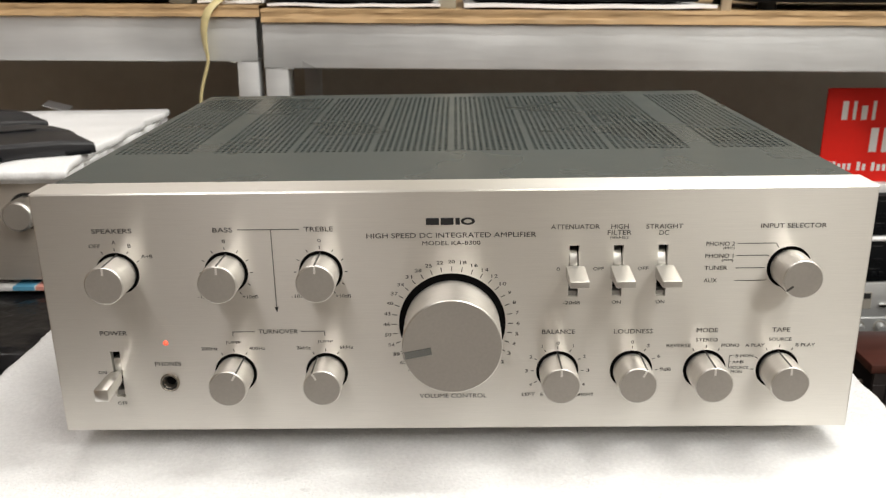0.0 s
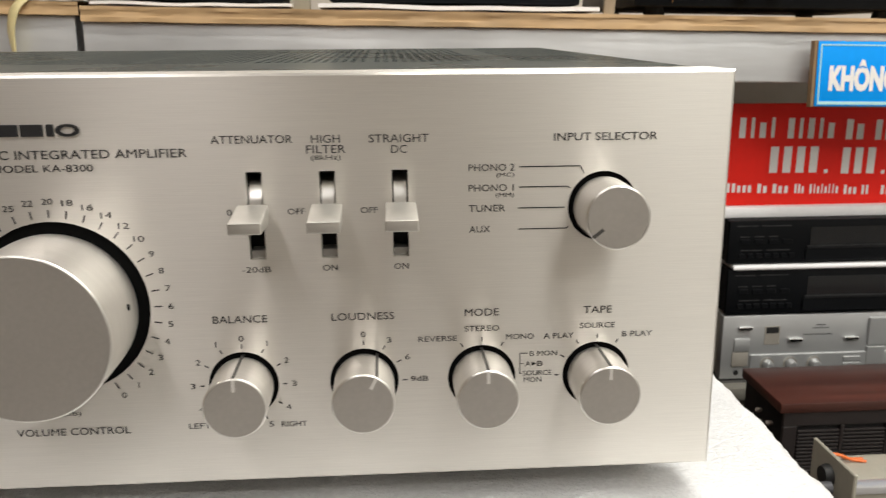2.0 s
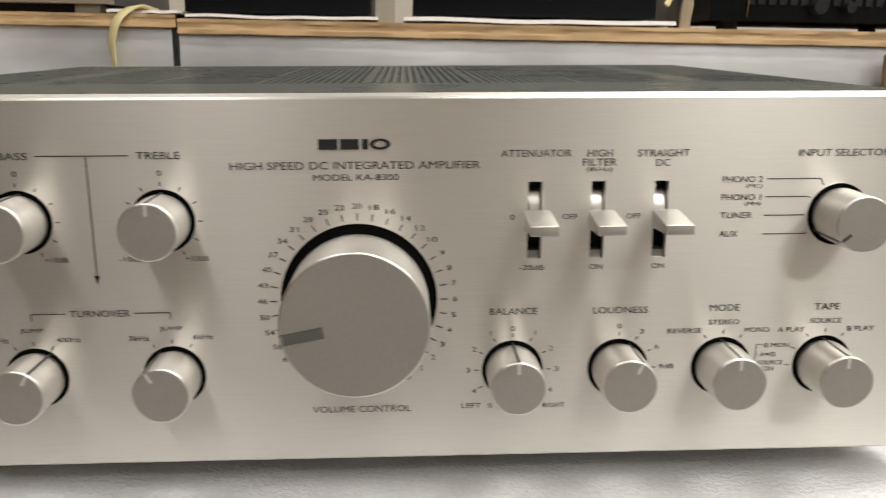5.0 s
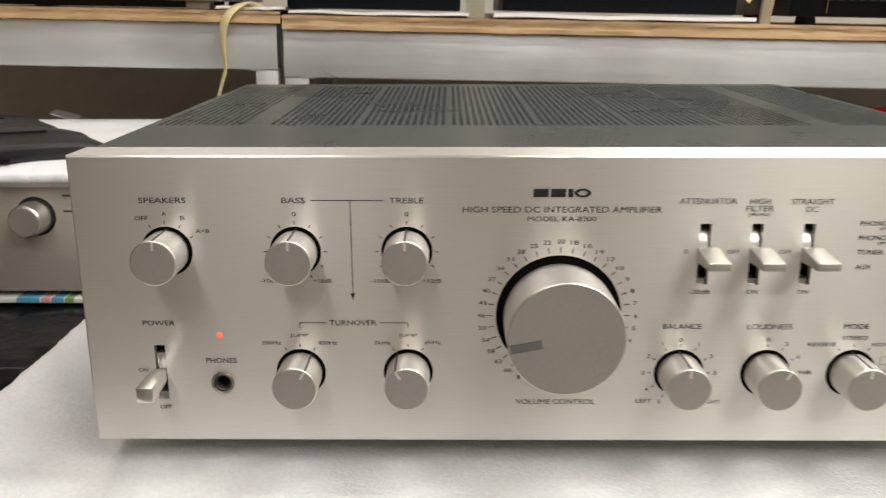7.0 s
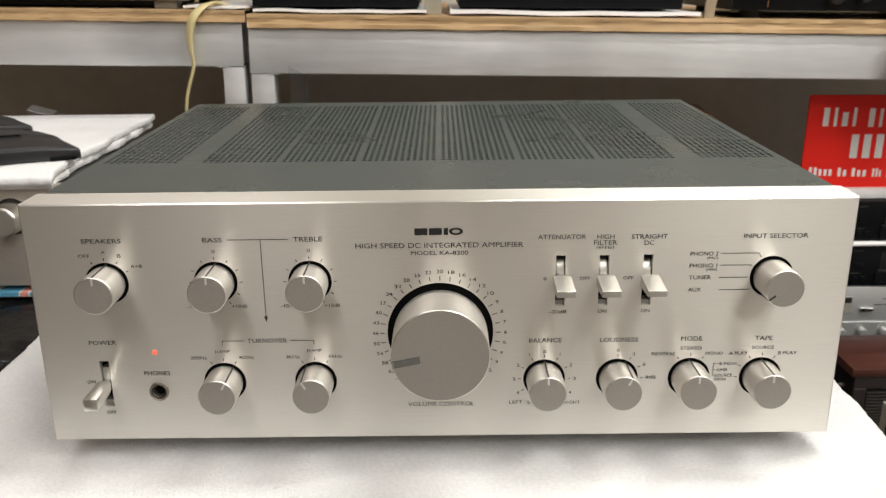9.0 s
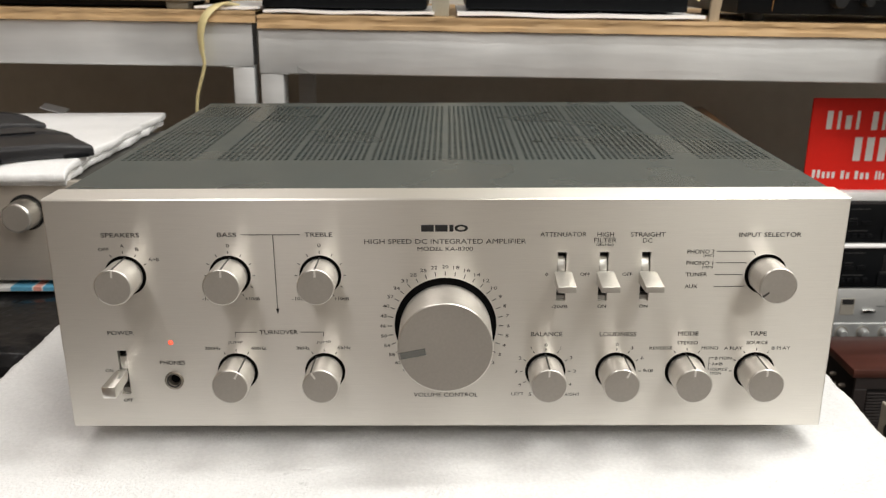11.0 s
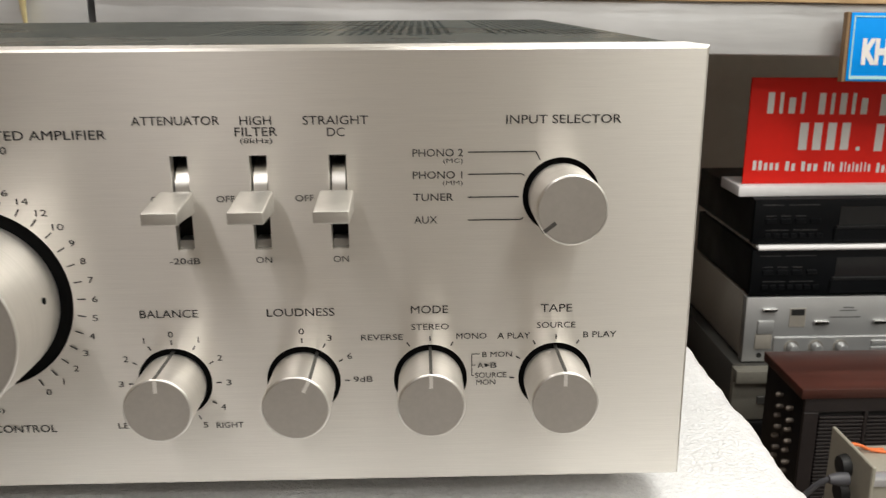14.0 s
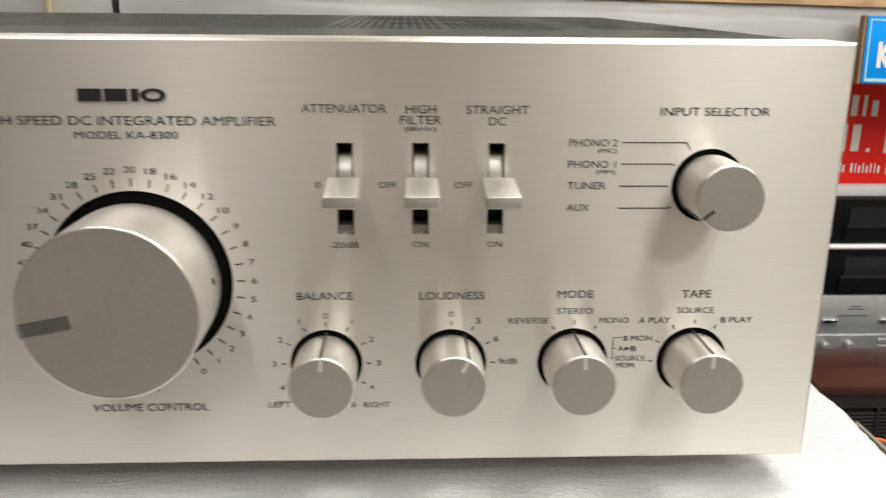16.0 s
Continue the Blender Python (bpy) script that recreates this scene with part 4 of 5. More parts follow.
def warm_receiver(m):
    t = thing("audio_device", m, "warm silver receiver with small knobs, standing on plywood", "receiver", "devices on the rack")
    w, f = 0.43, 0.013
    part("case", box(0.003, w - 0.003, 0.012, 0.32, f, f + 0.13, 0.002), CASE_DULL, t)
    # Dark block added between the feet, where only shade lies.
    part("underside_shade", box(0.024, w - 0.060, 0.040, 0.26, 0.002, f, 0.001, 1), BLACK, t, "black block in place of the shade under the case")
    front = part("front_panel", box(0, w, 0, 0.012, f, f + 0.13, 0.002), WARM_SILVER, t, "warm silver front")
    for kx in (0.154, 0.186, 0.218):
        part("knob", lathe([(0.0, -0.014), (0.0045, -0.0135), (0.0055, -0.012), (0.0058, 0.002)], 24, kx, f + 0.020), NICKEL, front, "small metal knob")
    for kx in (0.278, 0.318):
        part("button", box(kx, kx + 0.018, -0.004, 0.002, f + 0.017, f + 0.023, 0.0008, 1), PLATE, front)
    part("phones_socket", lathe([(0.0, -0.0012), (0.004, -0.0012), (0.0044, 0.001)], 20, 0.362, f + 0.022), BLACK, front)
    for k in range(3):
        part("print_bar", box(0.376 + k * 0.010, 0.384 + k * 0.010, -0.0004, 0.001, f + 0.018, f + 0.024), GOLD, front, "golden printed bar")
    for fx in (0.020, w - 0.056):
        for fy in (0.008, 0.27):
            part("foot", box(fx, fx + 0.036, fy, fy + 0.03, 0, f, 0.002), DULL, t, "dull beige foot")
    return t


warm_receiver(on_rack(-0.829, 0.953, False))
single("cord_end", tube(smooth_path([(0.412, 0.984, 0.262), (0.408, 0.981, 0.240), (0.402, 0.979, 0.226), (0.398, 0.977, 0.220)]), 0.0042, 10, 0.5), CORD, pose(-0.001, 0, 0), "pale yellow cord end hanging before a black device", "cord")
single("copper_wire", tube([Vector((0.516, 0.976, 0.203)), Vector((0.5175, 0.976, 0.225)), Vector((0.5195, 0.977, 0.262))], 0.0007), ORANGE_DIM, Matrix(), "thin copper wire hanging before a black receiver", "wire")
single("board_offcut", box(0, 0.028, 0, 0.012, 0, 0.16, 0.0015), BEIGE, on_rack(-0.028, 0.965), "pale upright board offcut between two devices", "board")


def rough_stick():
    bm = bmesh.new()
    rows = []
    for k in range(24):
        z = k / 23 * 0.16
        s = 0.008 + 0.0018 * noise.noise(Vector((k * 0.4, 1, 1)))
        cx = 0.055 * z + 0.0015 * noise.noise(Vector((k * 0.3, 5, 1)))
        rows.append([bm.verts.new((cx + a * s, b * s, z)) for a, b in ((-1, -0.6), (0.9, -0.8), (1, 0.8), (-0.9, 0.7))])
    for a, b in zip(rows, rows[1:]):
        for i in range(4):
            bm.faces.new((a[i], a[(i + 1) % 4], b[(i + 1) % 4], b[i]))
    bm.faces.new(rows[0]), bm.faces.new(rows[-1])
    bmesh.ops.recalc_face_normals(bm, faces=bm.faces[:])
    return bm


single("wood_batten", rough_stick(), ROUGHWOOD, on_rack(0.420, 0.945), "rough grey wooden batten standing upright on plywood", "batten")


def cord():
    """A flat cord that hangs over the shelf's edge and turns as it falls."""
    path = smooth_path([(-0.345, 0.99, 0.214), (-0.356, 0.935, 0.2185), (-0.374, 0.912, 0.203), (-0.3835, 0.909, 0.178), (-0.385, 0.911, 0.150),
                        (-0.3840, 0.914, 0.125), (-0.3935, 0.914, 0.095), (-0.4010, 0.914, 0.065), (-0.406, 0.916, 0.00), (-0.41, 0.918, -0.10)], 8)
    bm = bmesh.new()
    rows = []
    for i, p in enumerate(path):
        f = i / (len(path) - 1)
        d = (path[min(i + 1, len(path) - 1)] - path[max(i - 1, 0)]).normalized()
        side = Vector((1, 0, 0))
        side = (side - d * side.dot(d)).normalized()
        side = Matrix.Rotation(radians(10 + 62 * min(1, max(0, (f - 0.15) / 0.4))), 3, d) @ side
        up = d.cross(side)
        w, t = 0.0078, 0.0022
        rows.append([bm.verts.new(p + side * w * a + up * t * b) for a, b in ((-1, 0), (-0.8, -1), (0.8, -1), (1, 0), (0.8, 1), (-0.8, 1))])
    for a, b in zip(rows, rows[1:]):
        for i in range(6):
            bm.faces.new((a[i], a[(i + 1) % 6], b[(i + 1) % 6], b[i]))
    bm.faces.new(rows[0]), bm.faces.new(rows[-1])
    bmesh.ops.recalc_face_normals(bm, faces=bm.faces[:])
    return bm


single("flat_cord", cord(), CORD, pose(-0.001, 0.032, -0.001), "pale yellow flat cord hanging over the plywood edge", "cord", smooth=60)

# blue hanging sign
sign = thing("blue_sign", pose(0.706, 0.920, 0.0585, -4, 1.0, 0), "bright blue sign board with white letters, hung on the grey beam", "sign")
part("board", box(0, 0.30, 0.004, 0.016, 0, 0.092, 0.0006, 1), MDF, sign, "brown board edge")
part("blue_face", box(0.0045, 0.2985, 0.0015, 0.004, 0.0010, 0.0912, 0.0012, 2), BLUE, sign, "glossy blue face")
bm = bmesh.new()
for b in ((0.0080, 0.295, 0.0008, 0.0016, 0.0850, 0.0868), (0.0080, 0.295, 0.0008, 0.0016, 0.0035, 0.0080), (0.0080, 0.0098, 0.0008, 0.0016, 0.0080, 0.0850)):
    box(*b, bm=bm)
part("border_line", bm, PALE_CYAN, sign, "pale cyan border line")
lettering("KH\u00d4NG", 0.0725, 0.0440, 0.1000, 0.0440, 0.0008, sign, WHITE_PRINT, "white bold letters", 0.06, "lettering")

# ---- equipment stacked under the rack ----
YF = 1.02


def black_deck(name, x, z, w, d, h, label):
    t = thing(name, pose(x, YF, z), label, "audio device", "stacked decks")
    part("case", box(0.002, w - 0.002, 0.012, d, 0.003, h, 0.0015), BLK_DEVICE, t)
    front = part("front_panel", box(0, w, 0, 0.012, 0.002, h, 0.0015), BLK_PANEL, t)
    part("display_window", box(w * 0.30, w * 0.70, -0.0008, 0.002, h * 0.40, h * 0.84, 0.0005, 1), SMOKED, front, "dark glossy display window")
    part("cassette_door", box(w * 0.285, w * 0.30 + 0.16, -0.0035, 0.002, h * 0.08, h * 0.36, 0.001, 1), BLK_PANEL, front)
    part("window_ledge", box(w * 0.29, w * 0.72, -0.0045, 0.002, h * 0.36, h * 0.42, 0.0008, 1), BLK_DEVICE, front, "black ledge under the window")
    for k in range(7):
        part("button", box(0.018 + k * 0.0135, 0.018 + k * 0.0135 + 0.0095, -0.0022, 0.002, h * 0.16, h * 0.26, 0.0006, 1), BLK_PANEL, front)
    for k in range(4):
        part("button", box(0.018 + k * 0.023, 0.018 + k * 0.023 + 0.016, -0.0022, 0.002, h * 0.48, h * 0.58, 0.0006, 1), BLK_PANEL, front)
    for x0, x1, f in ((0.012, 0.045, 0.88), (0.052, 0.10, 0.88), (0.018, 0.034, 0.64), (0.041, 0.057, 0.64), (0.064, 0.080, 0.64), (0.02, 0.055, 0.33), (0.062, 0.1, 0.33)):
        part("print_bar", box(x0, x1, -0.0003, 0.001, h * f - 0.0006, h * f + 0.0006), GREY_PRINT, front, "faint grey printed bar")
    return t


black_deck("tape_deck", 0.643, -0.1985, 0.44, 0.27, 0.0720, "black tape deck stacked under the red sign")
single("foam_liner", foam_slab(0.652, 1.08, 1.014, 1.27, -0.2068, -0.1986, 0.0006, 60, 12), WHITE_BOARD, Matrix(), "thin white foam sheet between two black decks", "foam sheet", "deck liners")
black_deck("tape_deck", 0.646, -0.2830, 0.44, 0.27, 0.0760, "black tape deck stacked on a silver receiver")


def silver_receiver():
    z0, h = -0.3945, 0.1110
    t = thing("silver_receiver", pose(0.644, YF, z0), "silver-fronted receiver with small round knobs, under two black decks", "receiver", "stacked decks")
    part("case", box(0.003, 0.437, 0.016, 0.34, 0.004, h - 0.001, 0.002), SILVER_SIDE, t, "dull bronze-grey metal case")
    f = part("front_panel", box(0, 0.44, 0, 0.016, 0.002, h - 0.0005, 0.0012), SILVER, t, "brushed silver front")
    part("lower_strip", box(0.048, 0.438, -0.003, 0.001, 0.010, 0.044, 0.001, 1), SILVER, f)
    part("power_button", box(0.020, 0.046, -0.0035, 0.002, 0.050, 0.072, 0.0012), SILVER, f)
    part("power_button", box(0.018, 0.045, -0.0025, 0.002, 0.024, 0.049, 0.0012), SILVER_SIDE, f)
    part("level_window", box(0.070, 0.096, -0.001, 0.002, 0.060, 0.092, 0.0006, 1), SILVER_SIDE, f)
    part("level_slot", box(0.0725, 0.0935, -0.0016, 0.002, 0.080, 0.0905, 0.0004, 1), BLACK, f)
    for bx, bz in ((0.025, 0.088), (0.110, 0.066), (0.205, 0.066)):
        part("lever_key", box(bx, bx + 0.023, -0.006, 0.002, bz, bz + 0.005, 0.001, 2), CHROME, f)
    for kx in (0.077, 0.116, 0.156):
        part("knob", lathe([(0.0, -0.016), (0.006, -0.0155), (0.0085, -0.012), (0.0090, 0.002)], 28, kx, 0.027), SILVER, f, "small domed chrome knob")
        part("knob_ring", lathe([(0.0098, -0.0042), (0.0118, -0.0042), (0.0118, -0.002)], 28, kx, 0.027), SILVER_SIDE, f)
    for k in range(2):
        part("selector_key", box(0.205, 0.235, -0.0055, 0.001, 0.018 + 0.011 * k, 0.0265 + 0.011 * k, 0.001, 1), SILVER, f)
    for z0, z1 in ((0.056, 0.103), (0.022, 0.053)):
        part("tall_key", box(0.244, 0.275, -0.0045, 0.001, z0, z1, 0.001, 1), SILVER, f, "tall flat silver key")
    part("phones_socket", lathe([(0.0, -0.0012), (0.0042, -0.0012), (0.0046, 0.001)], 20, 0.027, 0.013), BLACK, f)
    for x0, x1, z in ((0.135, 0.185, 0.076), (0.150, 0.178, 0.087), (0.155, 0.172, 0.092)):
        part("print_bar", box(x0, x1, -0.0003, 0.001, z - 0.0007, z + 0.0007), GREY_PRINT, f)
    return t


silver_receiver()


def beige_deck():
    t = thing("beige_deck", pose(0.628, YF - 0.015, -0.4895), "dull beige-grey deck at the bottom of the stack", "audio device", "stacked decks")
    part("case", box(0.002, 0.43, 0.012, 0.36, 0, 0.094, 0.002), CASE_DULL, t)
    f = part("front_panel", box(0, 0.43, 0, 0.012, 0.002, 0.092, 0.0012), DULL, t)
    part("front_ledge", box(0, 0.43, -0.012, 0.001, 0.070, 0.092, 0.002), DULL, f)
    part("slot_frame", box(0.040, 0.25, -0.003, 0.001, 0.030, 0.044, 0.001, 1), CASE_DULL, f)
    return t


beige_deck()
single("equipment_crate", box(0.62, 1.07, 1.0, 1.38, LT, -0.4898, 0.003), BLK_DEVICE, Matrix(), "black low crate under the stack", "crate")
single("foam_board", box(0.623, 1.14, 1.04, 1.122, -0.1262, -0.1095, 0.002), WHITE_BOARD, Matrix(), "white foam board strip under the red sign", "board")

red = thing("red_sign", pose(0.634, 1.058, -0.1092, 0, 0.5, 0), "red sign board with white print, standing on a white strip", "sign")
part("board", box(0, 0.50, 0, 0.004, 0, 0.163, 0.0008, 1), RED, red)
WORDS = [  # left, right, foot, height, tall and low letters
    (24, 90, 109, 32, "TiLl"), (103, 185, 108, 32, "TlTiL"), (198, 234, 106, 32, "TL"), (247, 314, 105, 32, "TLLT"),
    (77, 164, 53, 42, "TTTT"), (196, 259, 51, 42, "TTT"), (291, 355, 49, 42, "TTT"),
    (12, 56, 21.5, 15, "TTLLL"), (63, 82, 20.5, 15, "TL"), (88, 117, 20, 15, "TLL"), (125, 143, 19.5, 15, "TTL"), (150, 200, 19, 15, "TiLtLliL"),
    (207, 231, 17.5, 15, "TLL"), (237, 251, 17, 15, "TT"), (269, 304, 16.5, 15, "TLLL"), (311, 330, 16, 15, "TT"), (338, 372, 15.5, 15, "TLLL")]
for x0, x1, z, h, letters in WORDS:
    step = (x1 - x0) / len(letters)
    for k, c in enumerate(letters):
        tall = h if c in "Ttil" else h * 0.76
        wide = step * (0.34 if c in "itl" else 0.60)
        at = x0 + k * step + (step - wide) / 2
        part("print_bar", box(at / 1000, (at + wide) / 1000, -0.0004, 0.0004, z / 1000, (z + tall) / 1000), WHITE_PRINT, red)
for x0, z in ((172, 52), (267, 50)):
    part("print_bar", box(x0 / 1000, x0 / 1000 + 0.006, -0.0004, 0.0004, z / 1000, z / 1000 + 0.006), WHITE_PRINT, red)


def wood_receiver():
    """A wood-veneered set that shows its vented side and, round the corner, its terminals."""
    t = thing("wood_cabinet", pose(0.621, 0.756, LT), "reddish wood-veneered receiver with black vents and screw terminals", "receiver")
    h = 0.2025
    part("case", box(0.006, 0.46, 0.008, 0.126, 0, h - 0.012, 0.002), BLK_DEVICE, t, "black vented metal case")
    part("wood_top", box(0, 0.46, 0, 0.128, h - 0.014, h, 0.0015), WALNUT, t, "reddish wood veneer top")
    part("vent_border", box(0.006, 0.46, 0.002, 0.008, h - 0.034, h - 0.014, 0.001, 1), VENT, t)
    part("vent_border", box(0.006, 0.026, 0.002, 0.008, 0.004, h - 0.034, 0.001, 1), VENT, t)
    slat = box(0, 0.058, 0.0025, 0.008, 0, 0.0033, 0.0005, 1)
    first = part("vent_slat", slat, VENT, t)
    first.location = (0.028, 0, 0.010)
    for c in range(6):
        if c:
            part("vent_rib", box(0.0225 + c * 0.064, 0.0275 + c * 0.064, 0.002, 0.008, 0.004, h - 0.034, 0.0006, 1), VENT, t)
        for k in range(29):
            if c or k:
                p = new("vent_slat", first.data)
                p.parent, p.location = t, (0.028 + c * 0.064, 0, 0.010 + k * 0.0053)
    for k in range(10):
        for c in range(2):
            p = part("terminal", lathe([(0.0, -0.009), (0.0024, -0.0086), (0.0037, -0.006), (0.0037, -0.003), (0.003, 0.002)], 12), TERMINAL, t, "metal screw terminal")
            p.matrix_basis = pose(0.005, 0.030 + c * 0.034 + 0.004 * (k % 2), 0.020 + k * 0.0155 + 0.004 * c, 0, 0, -90)
    return t


wood_receiver()


def grey_box():
    t = thing("grey_metal_box", pose(0.555, 0.470, -0.52, 0, 0, 0), "small beige-grey metal box with a raised side plate, sockets and wires", "metal box")
    zt = 0.52 - 0.260
    bm = box(0, 0.004, -0.005, 0.078, 0, zt, 0.001, 1)
    part("side_plate", bm, BEIGE, t, "beige-grey painted side plate")
    part("body", box(0.004, 0.16, 0.0, 0.075, 0, zt - 0.021, 0.0015), BEIGE, t)
    part("top_plate", box(0.003, 0.165, -0.004, 0.012, zt - 0.022, zt - 0.014, 0.001), PLATE, t)
    for k in range(5):
        part("vent_slot", box(0.014, 0.040, -0.001, 0.001, zt - 0.070 - k * 0.006, zt - 0.067 - k * 0.006), BLACK, t)
    part("knob", lathe([(0.0, -0.016), (0.006, -0.0155), (0.0075, -0.012), (0.008, 0.001)], 20, 0.044, zt - 0.044), CHROME, t)
    for y, z in ((0.040, zt - 0.024), (0.038, zt - 0.052)):
        s = part("power_socket", lathe([(0.0, -0.008), (0.010, -0.008), (0.012, -0.002), (0.012, 0.001)], 20), BLACK, t)
        s.matrix_basis = pose(0.0, y, z, 0, 0, -90)
    return t


grey_box()
for dz, dy in ((0.0, 0.0), (-0.0022, 0.006)):
    single("orange_wire", tube(smooth_path([(0.561, 0.532 + dy, -0.290), (0.566, 0.531 + dy, -0.274 + dz), (0.576, 0.530 + dy, -0.2725 + dz), (0.588, 0.529 + dy, -0.2775 + dz), (0.604, 0.528 + dy, -0.2800)]), 0.0016), ORANGE, Matrix(), "orange wire coming out of the metal box", "wire", "orange wires")
single("power_plug", lathe([(0.0, -0.020), (0.0042, -0.019), (0.0066, -0.010), (0.0066, 0.0), (0.0, 0.0)], 20), GREY_CORD, pose(0.5475, 0.492, -0.288, 0, 0, -90), "grey plug pushed into the side of the metal box", "plug")
single("power_cable", tube(smooth_path([(0.532, 0.492, -0.288), (0.527, 0.494, -0.290), (0.517, 0.500, -0.303), (0.508, 0.505, -0.325), (0.502, 0.51, -0.38), (0.495, 0.53, -0.45), (0.49, 0.55, -0.517)]), 0.0029), GREY_CORD, Matrix(), "grey power cable hanging from a plug at the metal box", "cable")

# wood-cased sets on a hidden plank
single("plank", box(-0.32, 0.400, 0.80, 1.14, -0.118, -0.098, 0.002), DARKWOOD, Matrix(), "dark wooden plank carrying two wood-cased sets", "plank")
for sx in (-0.30, 0.36):
    single("plank_support", box(sx - 0.02, sx + 0.02, 0.82, 1.12, LT, -0.118, 0.002), DARKWOOD, Matrix(), "dark upright board under the plank", "board", "plank supports")


def teak_set(x0, x1, label):
    t = thing("wood_cased_set", pose(x0, 0.752, -0.098, 0, 0, -5.0), label, "tuner", "wood-cased sets")
    w, h, d = x1 - x0, 0.140, 0.32
    part("top_board", box(0, w, 0.004, d, h - 0.012, h, 0.0012), TEAK, t)
    part("side_board", box(0, 0.012, 0.004, d, 0, h - 0.012, 0.0012), TEAK, t)
    part("side_board", box(w - 0.012, w, 0.004, d, 0, h - 0.012, 0.0012), TEAK, t)
    part("chassis", box(0.012, w - 0.012, 0.012, d - 0.004, 0.004, h - 0.012), BLACK, t)
    part("front_frame", box(0.0, w, -0.002, 0.004, h - 0.0090, h - 0.0005, 0.001, 1), BRIGHT, t, "bright metal front trim")
    part("front_panel", box(0.010, w - 0.010, 0.0, 0.012, 0.004, h - 0.0095, 0.001, 1), SILVER_SIDE, t)
    return t


teak_set(-0.235, 0.078, "teak-veneered tuner standing behind the amplifier")
teak_set(0.104, 0.413, "teak-veneered tuner with a bright metal front trim")

# ---- left-hand stack ----
AX0, AX1, AY, AZ0, AZ1 = -0.870, -0.442, 0.588, -0.112, 0.021


def other_amp():
    t = thing("second_amplifier", pose(AX0, AY, AZ0), "older silver amplifier with a dark case, covered by white foam sheets", "amplifier")
    w, h = AX1 - AX0, AZ1 - AZ0
    f = part("front_panel", box(0, w, 0, 0.012, 0.004, h, 0.0012), CHAMPAGNE, t, "satin champagne-silver front")
    part("case", box(0.002, w - 0.002, 0.012, 0.352, 0.004, h - 0.002, 0.0015), CASE_DULL, t, "dark grey metal case")
    kx, kz = w - 0.080, 0.094
    part("knob_well", lathe([(0.0, -0.0006), (0.0228, -0.0006), (0.0228, 0.001)], 48, kx, kz), BLACK, f)
    k = part("volume_knob", lathe([(0.0, -0.030), (0.017, -0.030), (0.0185, -0.0285), (0.0195, 0.0)], 48, kx, kz), NICKEL, f, "polished metal volume knob")
    part("knob_face", lathe([(0.0, -0.0304), (0.016, -0.0304), (0.0165, -0.030)], 48, kx, kz), ALU_FACE, k)
    for bx in (0.10, 0.16, 0.22):
        part("small_knob", lathe([(0.0, -0.018), (0.0085, -0.018), (0.0095, -0.016), (0.0098, 0.0)], 32, bx, 0.04), CHROME, f)
    for a, b, z in ((w - 0.047, w - 0.027, 0.118), (w - 0.048, w - 0.037, 0.100)):
        part("print_bar", box(a, b, -0.0003, 0.001, z - 0.0010, z + 0.0010), GREY_PRINT, f)
    for fx in (0.04, w - 0.04):
        for fy in (0.04, 0.25):
            part("foot", box(fx - 0.012, fx + 0.012, fy - 0.012, fy + 0.012, 0, 0.0045), RUBBER, t)
    return t


other_amp()
for k, (x1, yf, z0) in enumerate(((-0.466, 0.582, 0.0212), (-0.463, 0.570, 0.0322))):
    single("foam_sheet", foam_slab(-0.93, x1, yf, 0.990 + 0.006 * k, z0, z0 + 0.0108, 0.0013, 90, 60, 3.1 * k, 0.008, (0.600, 0.30), 4.0), FOAM_SOFT,
           pose(-0.463, 0.570, 0, 0, 0, 0.9) @ pose(0.463, -0.570, 0), "thin white packing foam sheet lying on the older amplifier", "foam sheet", "foam sheets on the older amplifier", smooth=60)


def black_unit(m, label, tall=1.0):
    """A flat black moulded unit: a stepped back, a sloping front and a slanted pointed end."""
    t = thing("black_plastic_unit", m, label, "plastic unit", "black moulded units")
    bm = bmesh.new()
    prof = [(0.0, 0.0), (0.0, 0.0100), (0.004, 0.0128), (0.044, 0.0175), (0.050, 0.0198), (0.092, 0.0198), (0.10, 0.016), (0.10, 0.0)]
    ends = []
    for x, slant, h in ((-0.06, 0.0, 1.0), (0.095, 0.40, 1.0), (0.130, 0.45, 0.82), (0.136, 0.45, 0.70)):
        ends.append([bm.verts.new((x - slant * y, y, z * h * tall)) for y, z in prof])
    for a, b in zip(ends, ends[1:]):
        for i in range(len(prof)):
            j = (i + 1) % len(prof)
            bm.faces.new((a[i], a[j], b[j], b[i]))
    bm.faces.new(ends[0]), bm.faces.new(ends[-1])
    bmesh.ops.recalc_face_normals(bm, faces=bm.faces[:])
    bmesh.ops.bevel(bm, geom=[e for e in bm.edges if e.calc_face_angle(0) > 0.3], offset=0.0012, segments=2, profile=0.5, affect="EDGES")
    part("shell", bm, MOULDED, t, "matt black moulded shell")
    part("rib", box(-0.05, 0.07, 0.0455, 0.0475, 0.0165 * tall, 0.0196 * tall, 0.0006, 1), BLK_PANEL, t)
    part("foot_strip", box(-0.01, 0.03, -0.002, 0.004, -0.0004, 0.0045, 0.0008, 1), BLK_PANEL, t)
    part("foot_strip", box(0.10, 0.130, -0.002, 0.004, -0.0004, 0.0045, 0.0008, 1), BLK_PANEL, t)
    part("mark_bar", box(-0.03, -0.005, 0.030, 0.032, 0.0150 * tall, 0.0166 * tall), WHITE_PRINT, t, "small white mark")
    return t


black_unit(pose(-0.571, 0.577, 0.0438, 0, 0, 24), "flat black moulded plastic unit lying on white foam", 1.45)
black_unit(pose(-0.719, 0.772, 0.0438, 0, 0, 25), "flat black moulded plastic unit lying on white foam")


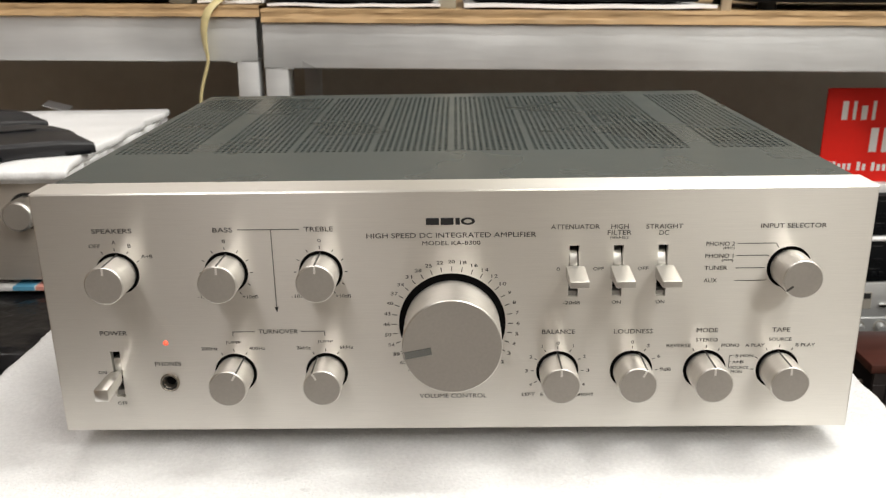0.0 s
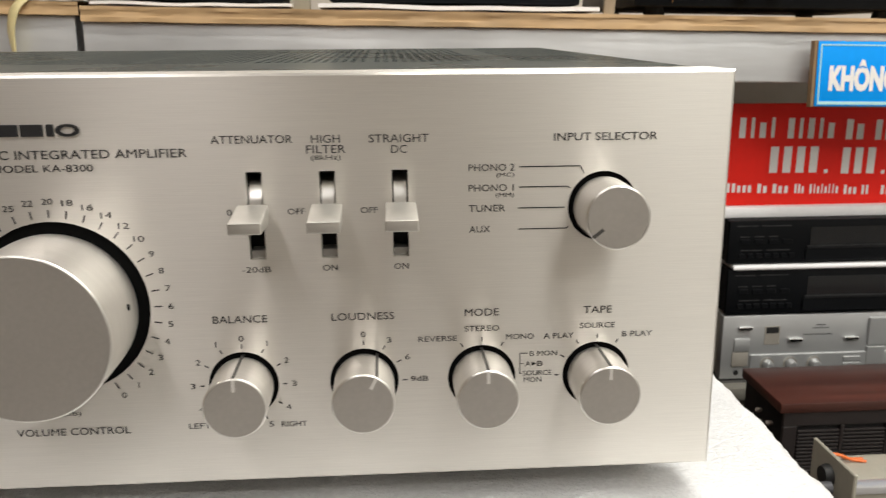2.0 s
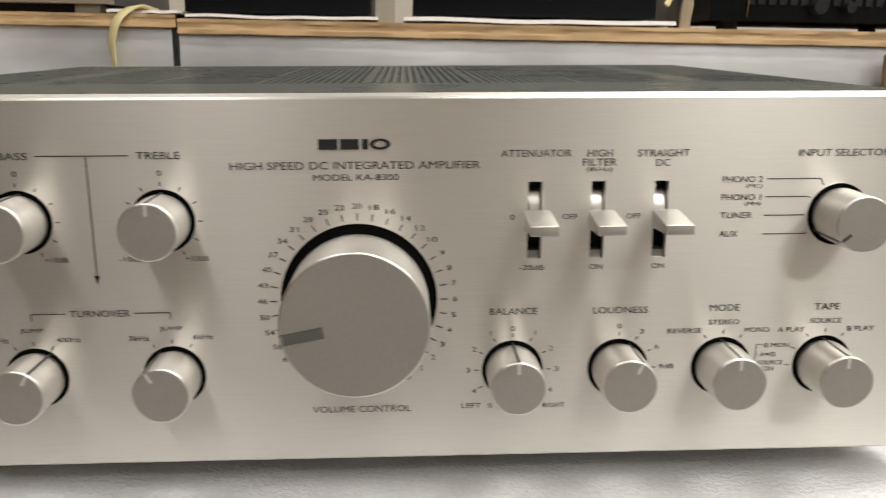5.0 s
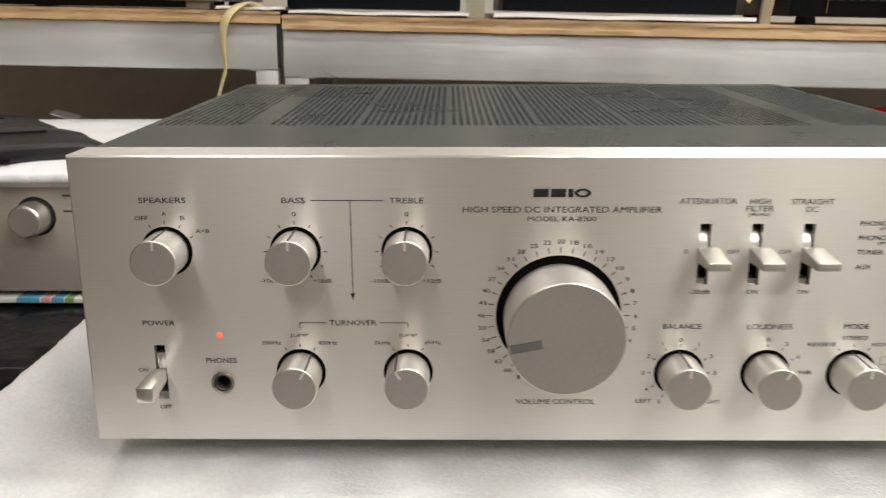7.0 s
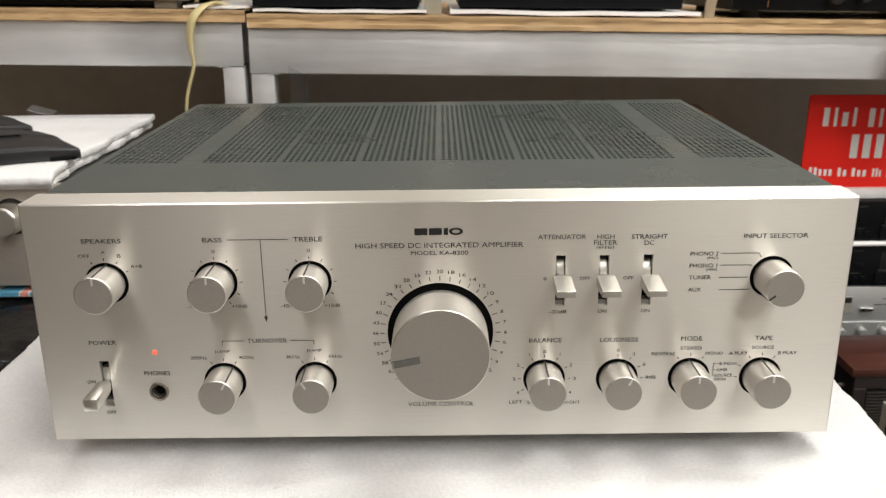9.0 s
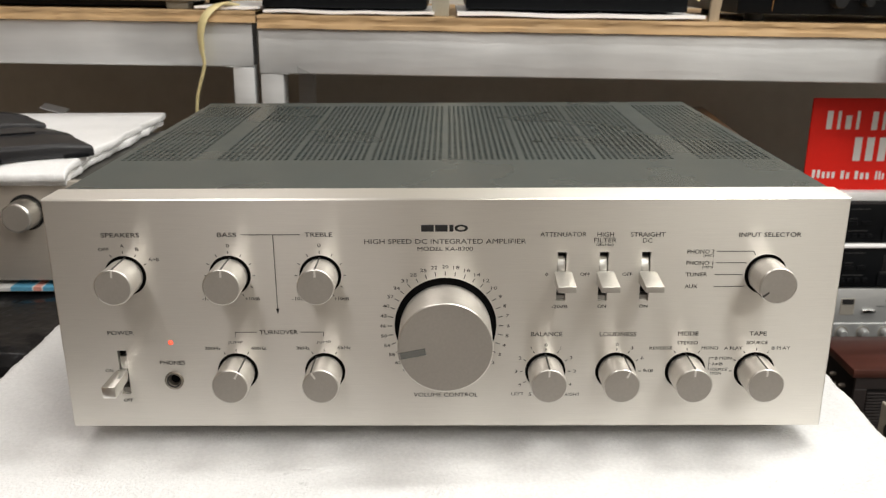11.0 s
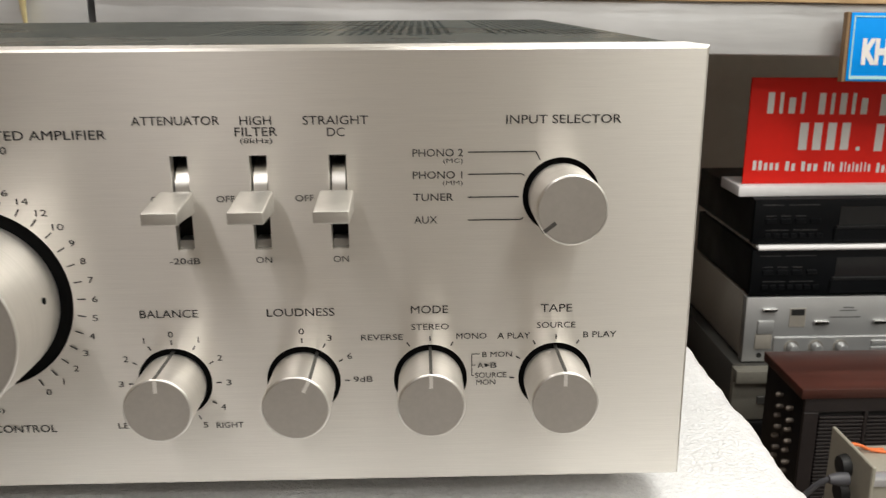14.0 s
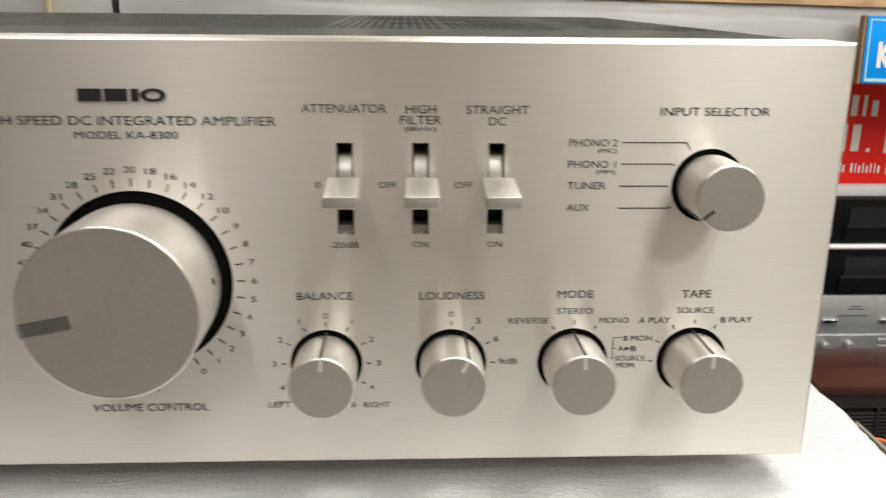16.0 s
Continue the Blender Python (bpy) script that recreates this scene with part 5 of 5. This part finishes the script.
def crumpled(x0, x1, y0, y1, z0, z1, amp_h, seed=0.0):
    """A body wrapped in creased plastic film."""
    bm = box(x0, x1, y0, y1, z0, z1, 0.025, 3)
    bmesh.ops.subdivide_edges(bm, edges=bm.edges[:], cuts=9, use_grid_fill=True)
    bm.normal_update()
    for v in bm.verts:
        q = v.co * 7 + Vector((seed, 0, 0))
        r = abs(noise.noise(q)) + 0.5 * abs(noise.noise(q * 2.3)) + 0.3 * abs(noise.noise(q * 5.1))
        v.co += v.normal * (amp_h * (r - 0.4)) * (1 if v.co.z > z0 + 0.03 else 0)
    return bm


carton = thing("wrapped_carton", pose(0, 0, 0), "carton wrapped in creased black plastic film with an overlapping flap", "carton")
part("wrapped_body", crumpled(-0.95, -0.42, 0.40, 0.93, LT, -0.1285, 0.012), PLASTIC_BAG, carton, smooth=60)
part("film_flap", crumpled(-0.953, -0.417, 0.395, 0.933, -0.250, -0.1275, 0.009, seed=6.0), PLASTIC_BAG, carton, "folded black film flap", smooth=60)
single("plastic_bag", crumpled(-0.80, -0.335, 0.10, 0.385, -0.80, -0.17, 0.035, seed=4.0), PLASTIC_BAG, Matrix(), "full black plastic bag with shiny creases", "bag", smooth=60)
mag = thing("magazine", pose(-0.90, 0.582, -0.1212), "printed magazine lying under the older amplifier", "magazine")
part("page_block", box(0, 0.46, 0, 0.30, 0, 0.0062, 0.001, 1), PAPER, mag)
for x0, x1, ink in ((0.345, 0.372, PAPER_BLUE), (0.374, 0.384, PAPER_PINK), (0.386, 0.400, PAPER_BLUE), (0.402, 0.412, PAPER_GREEN)):
    part("cover_print", box(x0, x1, -0.0006, 0.03, 0.0012, 0.0063), ink, mag, "coloured printed patch")
bm = box(0, 0.042, 0, 0.024, 0, 0.0022, 0.0005, 1)
single("metal_plate", bm, PLATE, pose(-0.690, 1.012, 0.0470, 14, 15, 0), "grey metal plate leaning behind the foam sheets", "plate", "loose metal plates")
bm = box(0, 0.075, 0, 0.030, 0, 0.0025, 0.0005, 1)
single("metal_plate", bm, PLATE, pose(-0.484, 0.962, 0.0040, 10, -13, -4), "grey metal plate lying behind the foam sheets", "plate", "loose metal plates")
single("plastic_bundle", crumpled(-0.437, -0.345, 0.84, 0.945, -0.11, 0.016, 0.012, seed=9.0), PLASTIC_BAG, Matrix(), "crumpled black plastic bundle beside the older amplifier", "bundle", smooth=60)

print_lettering()
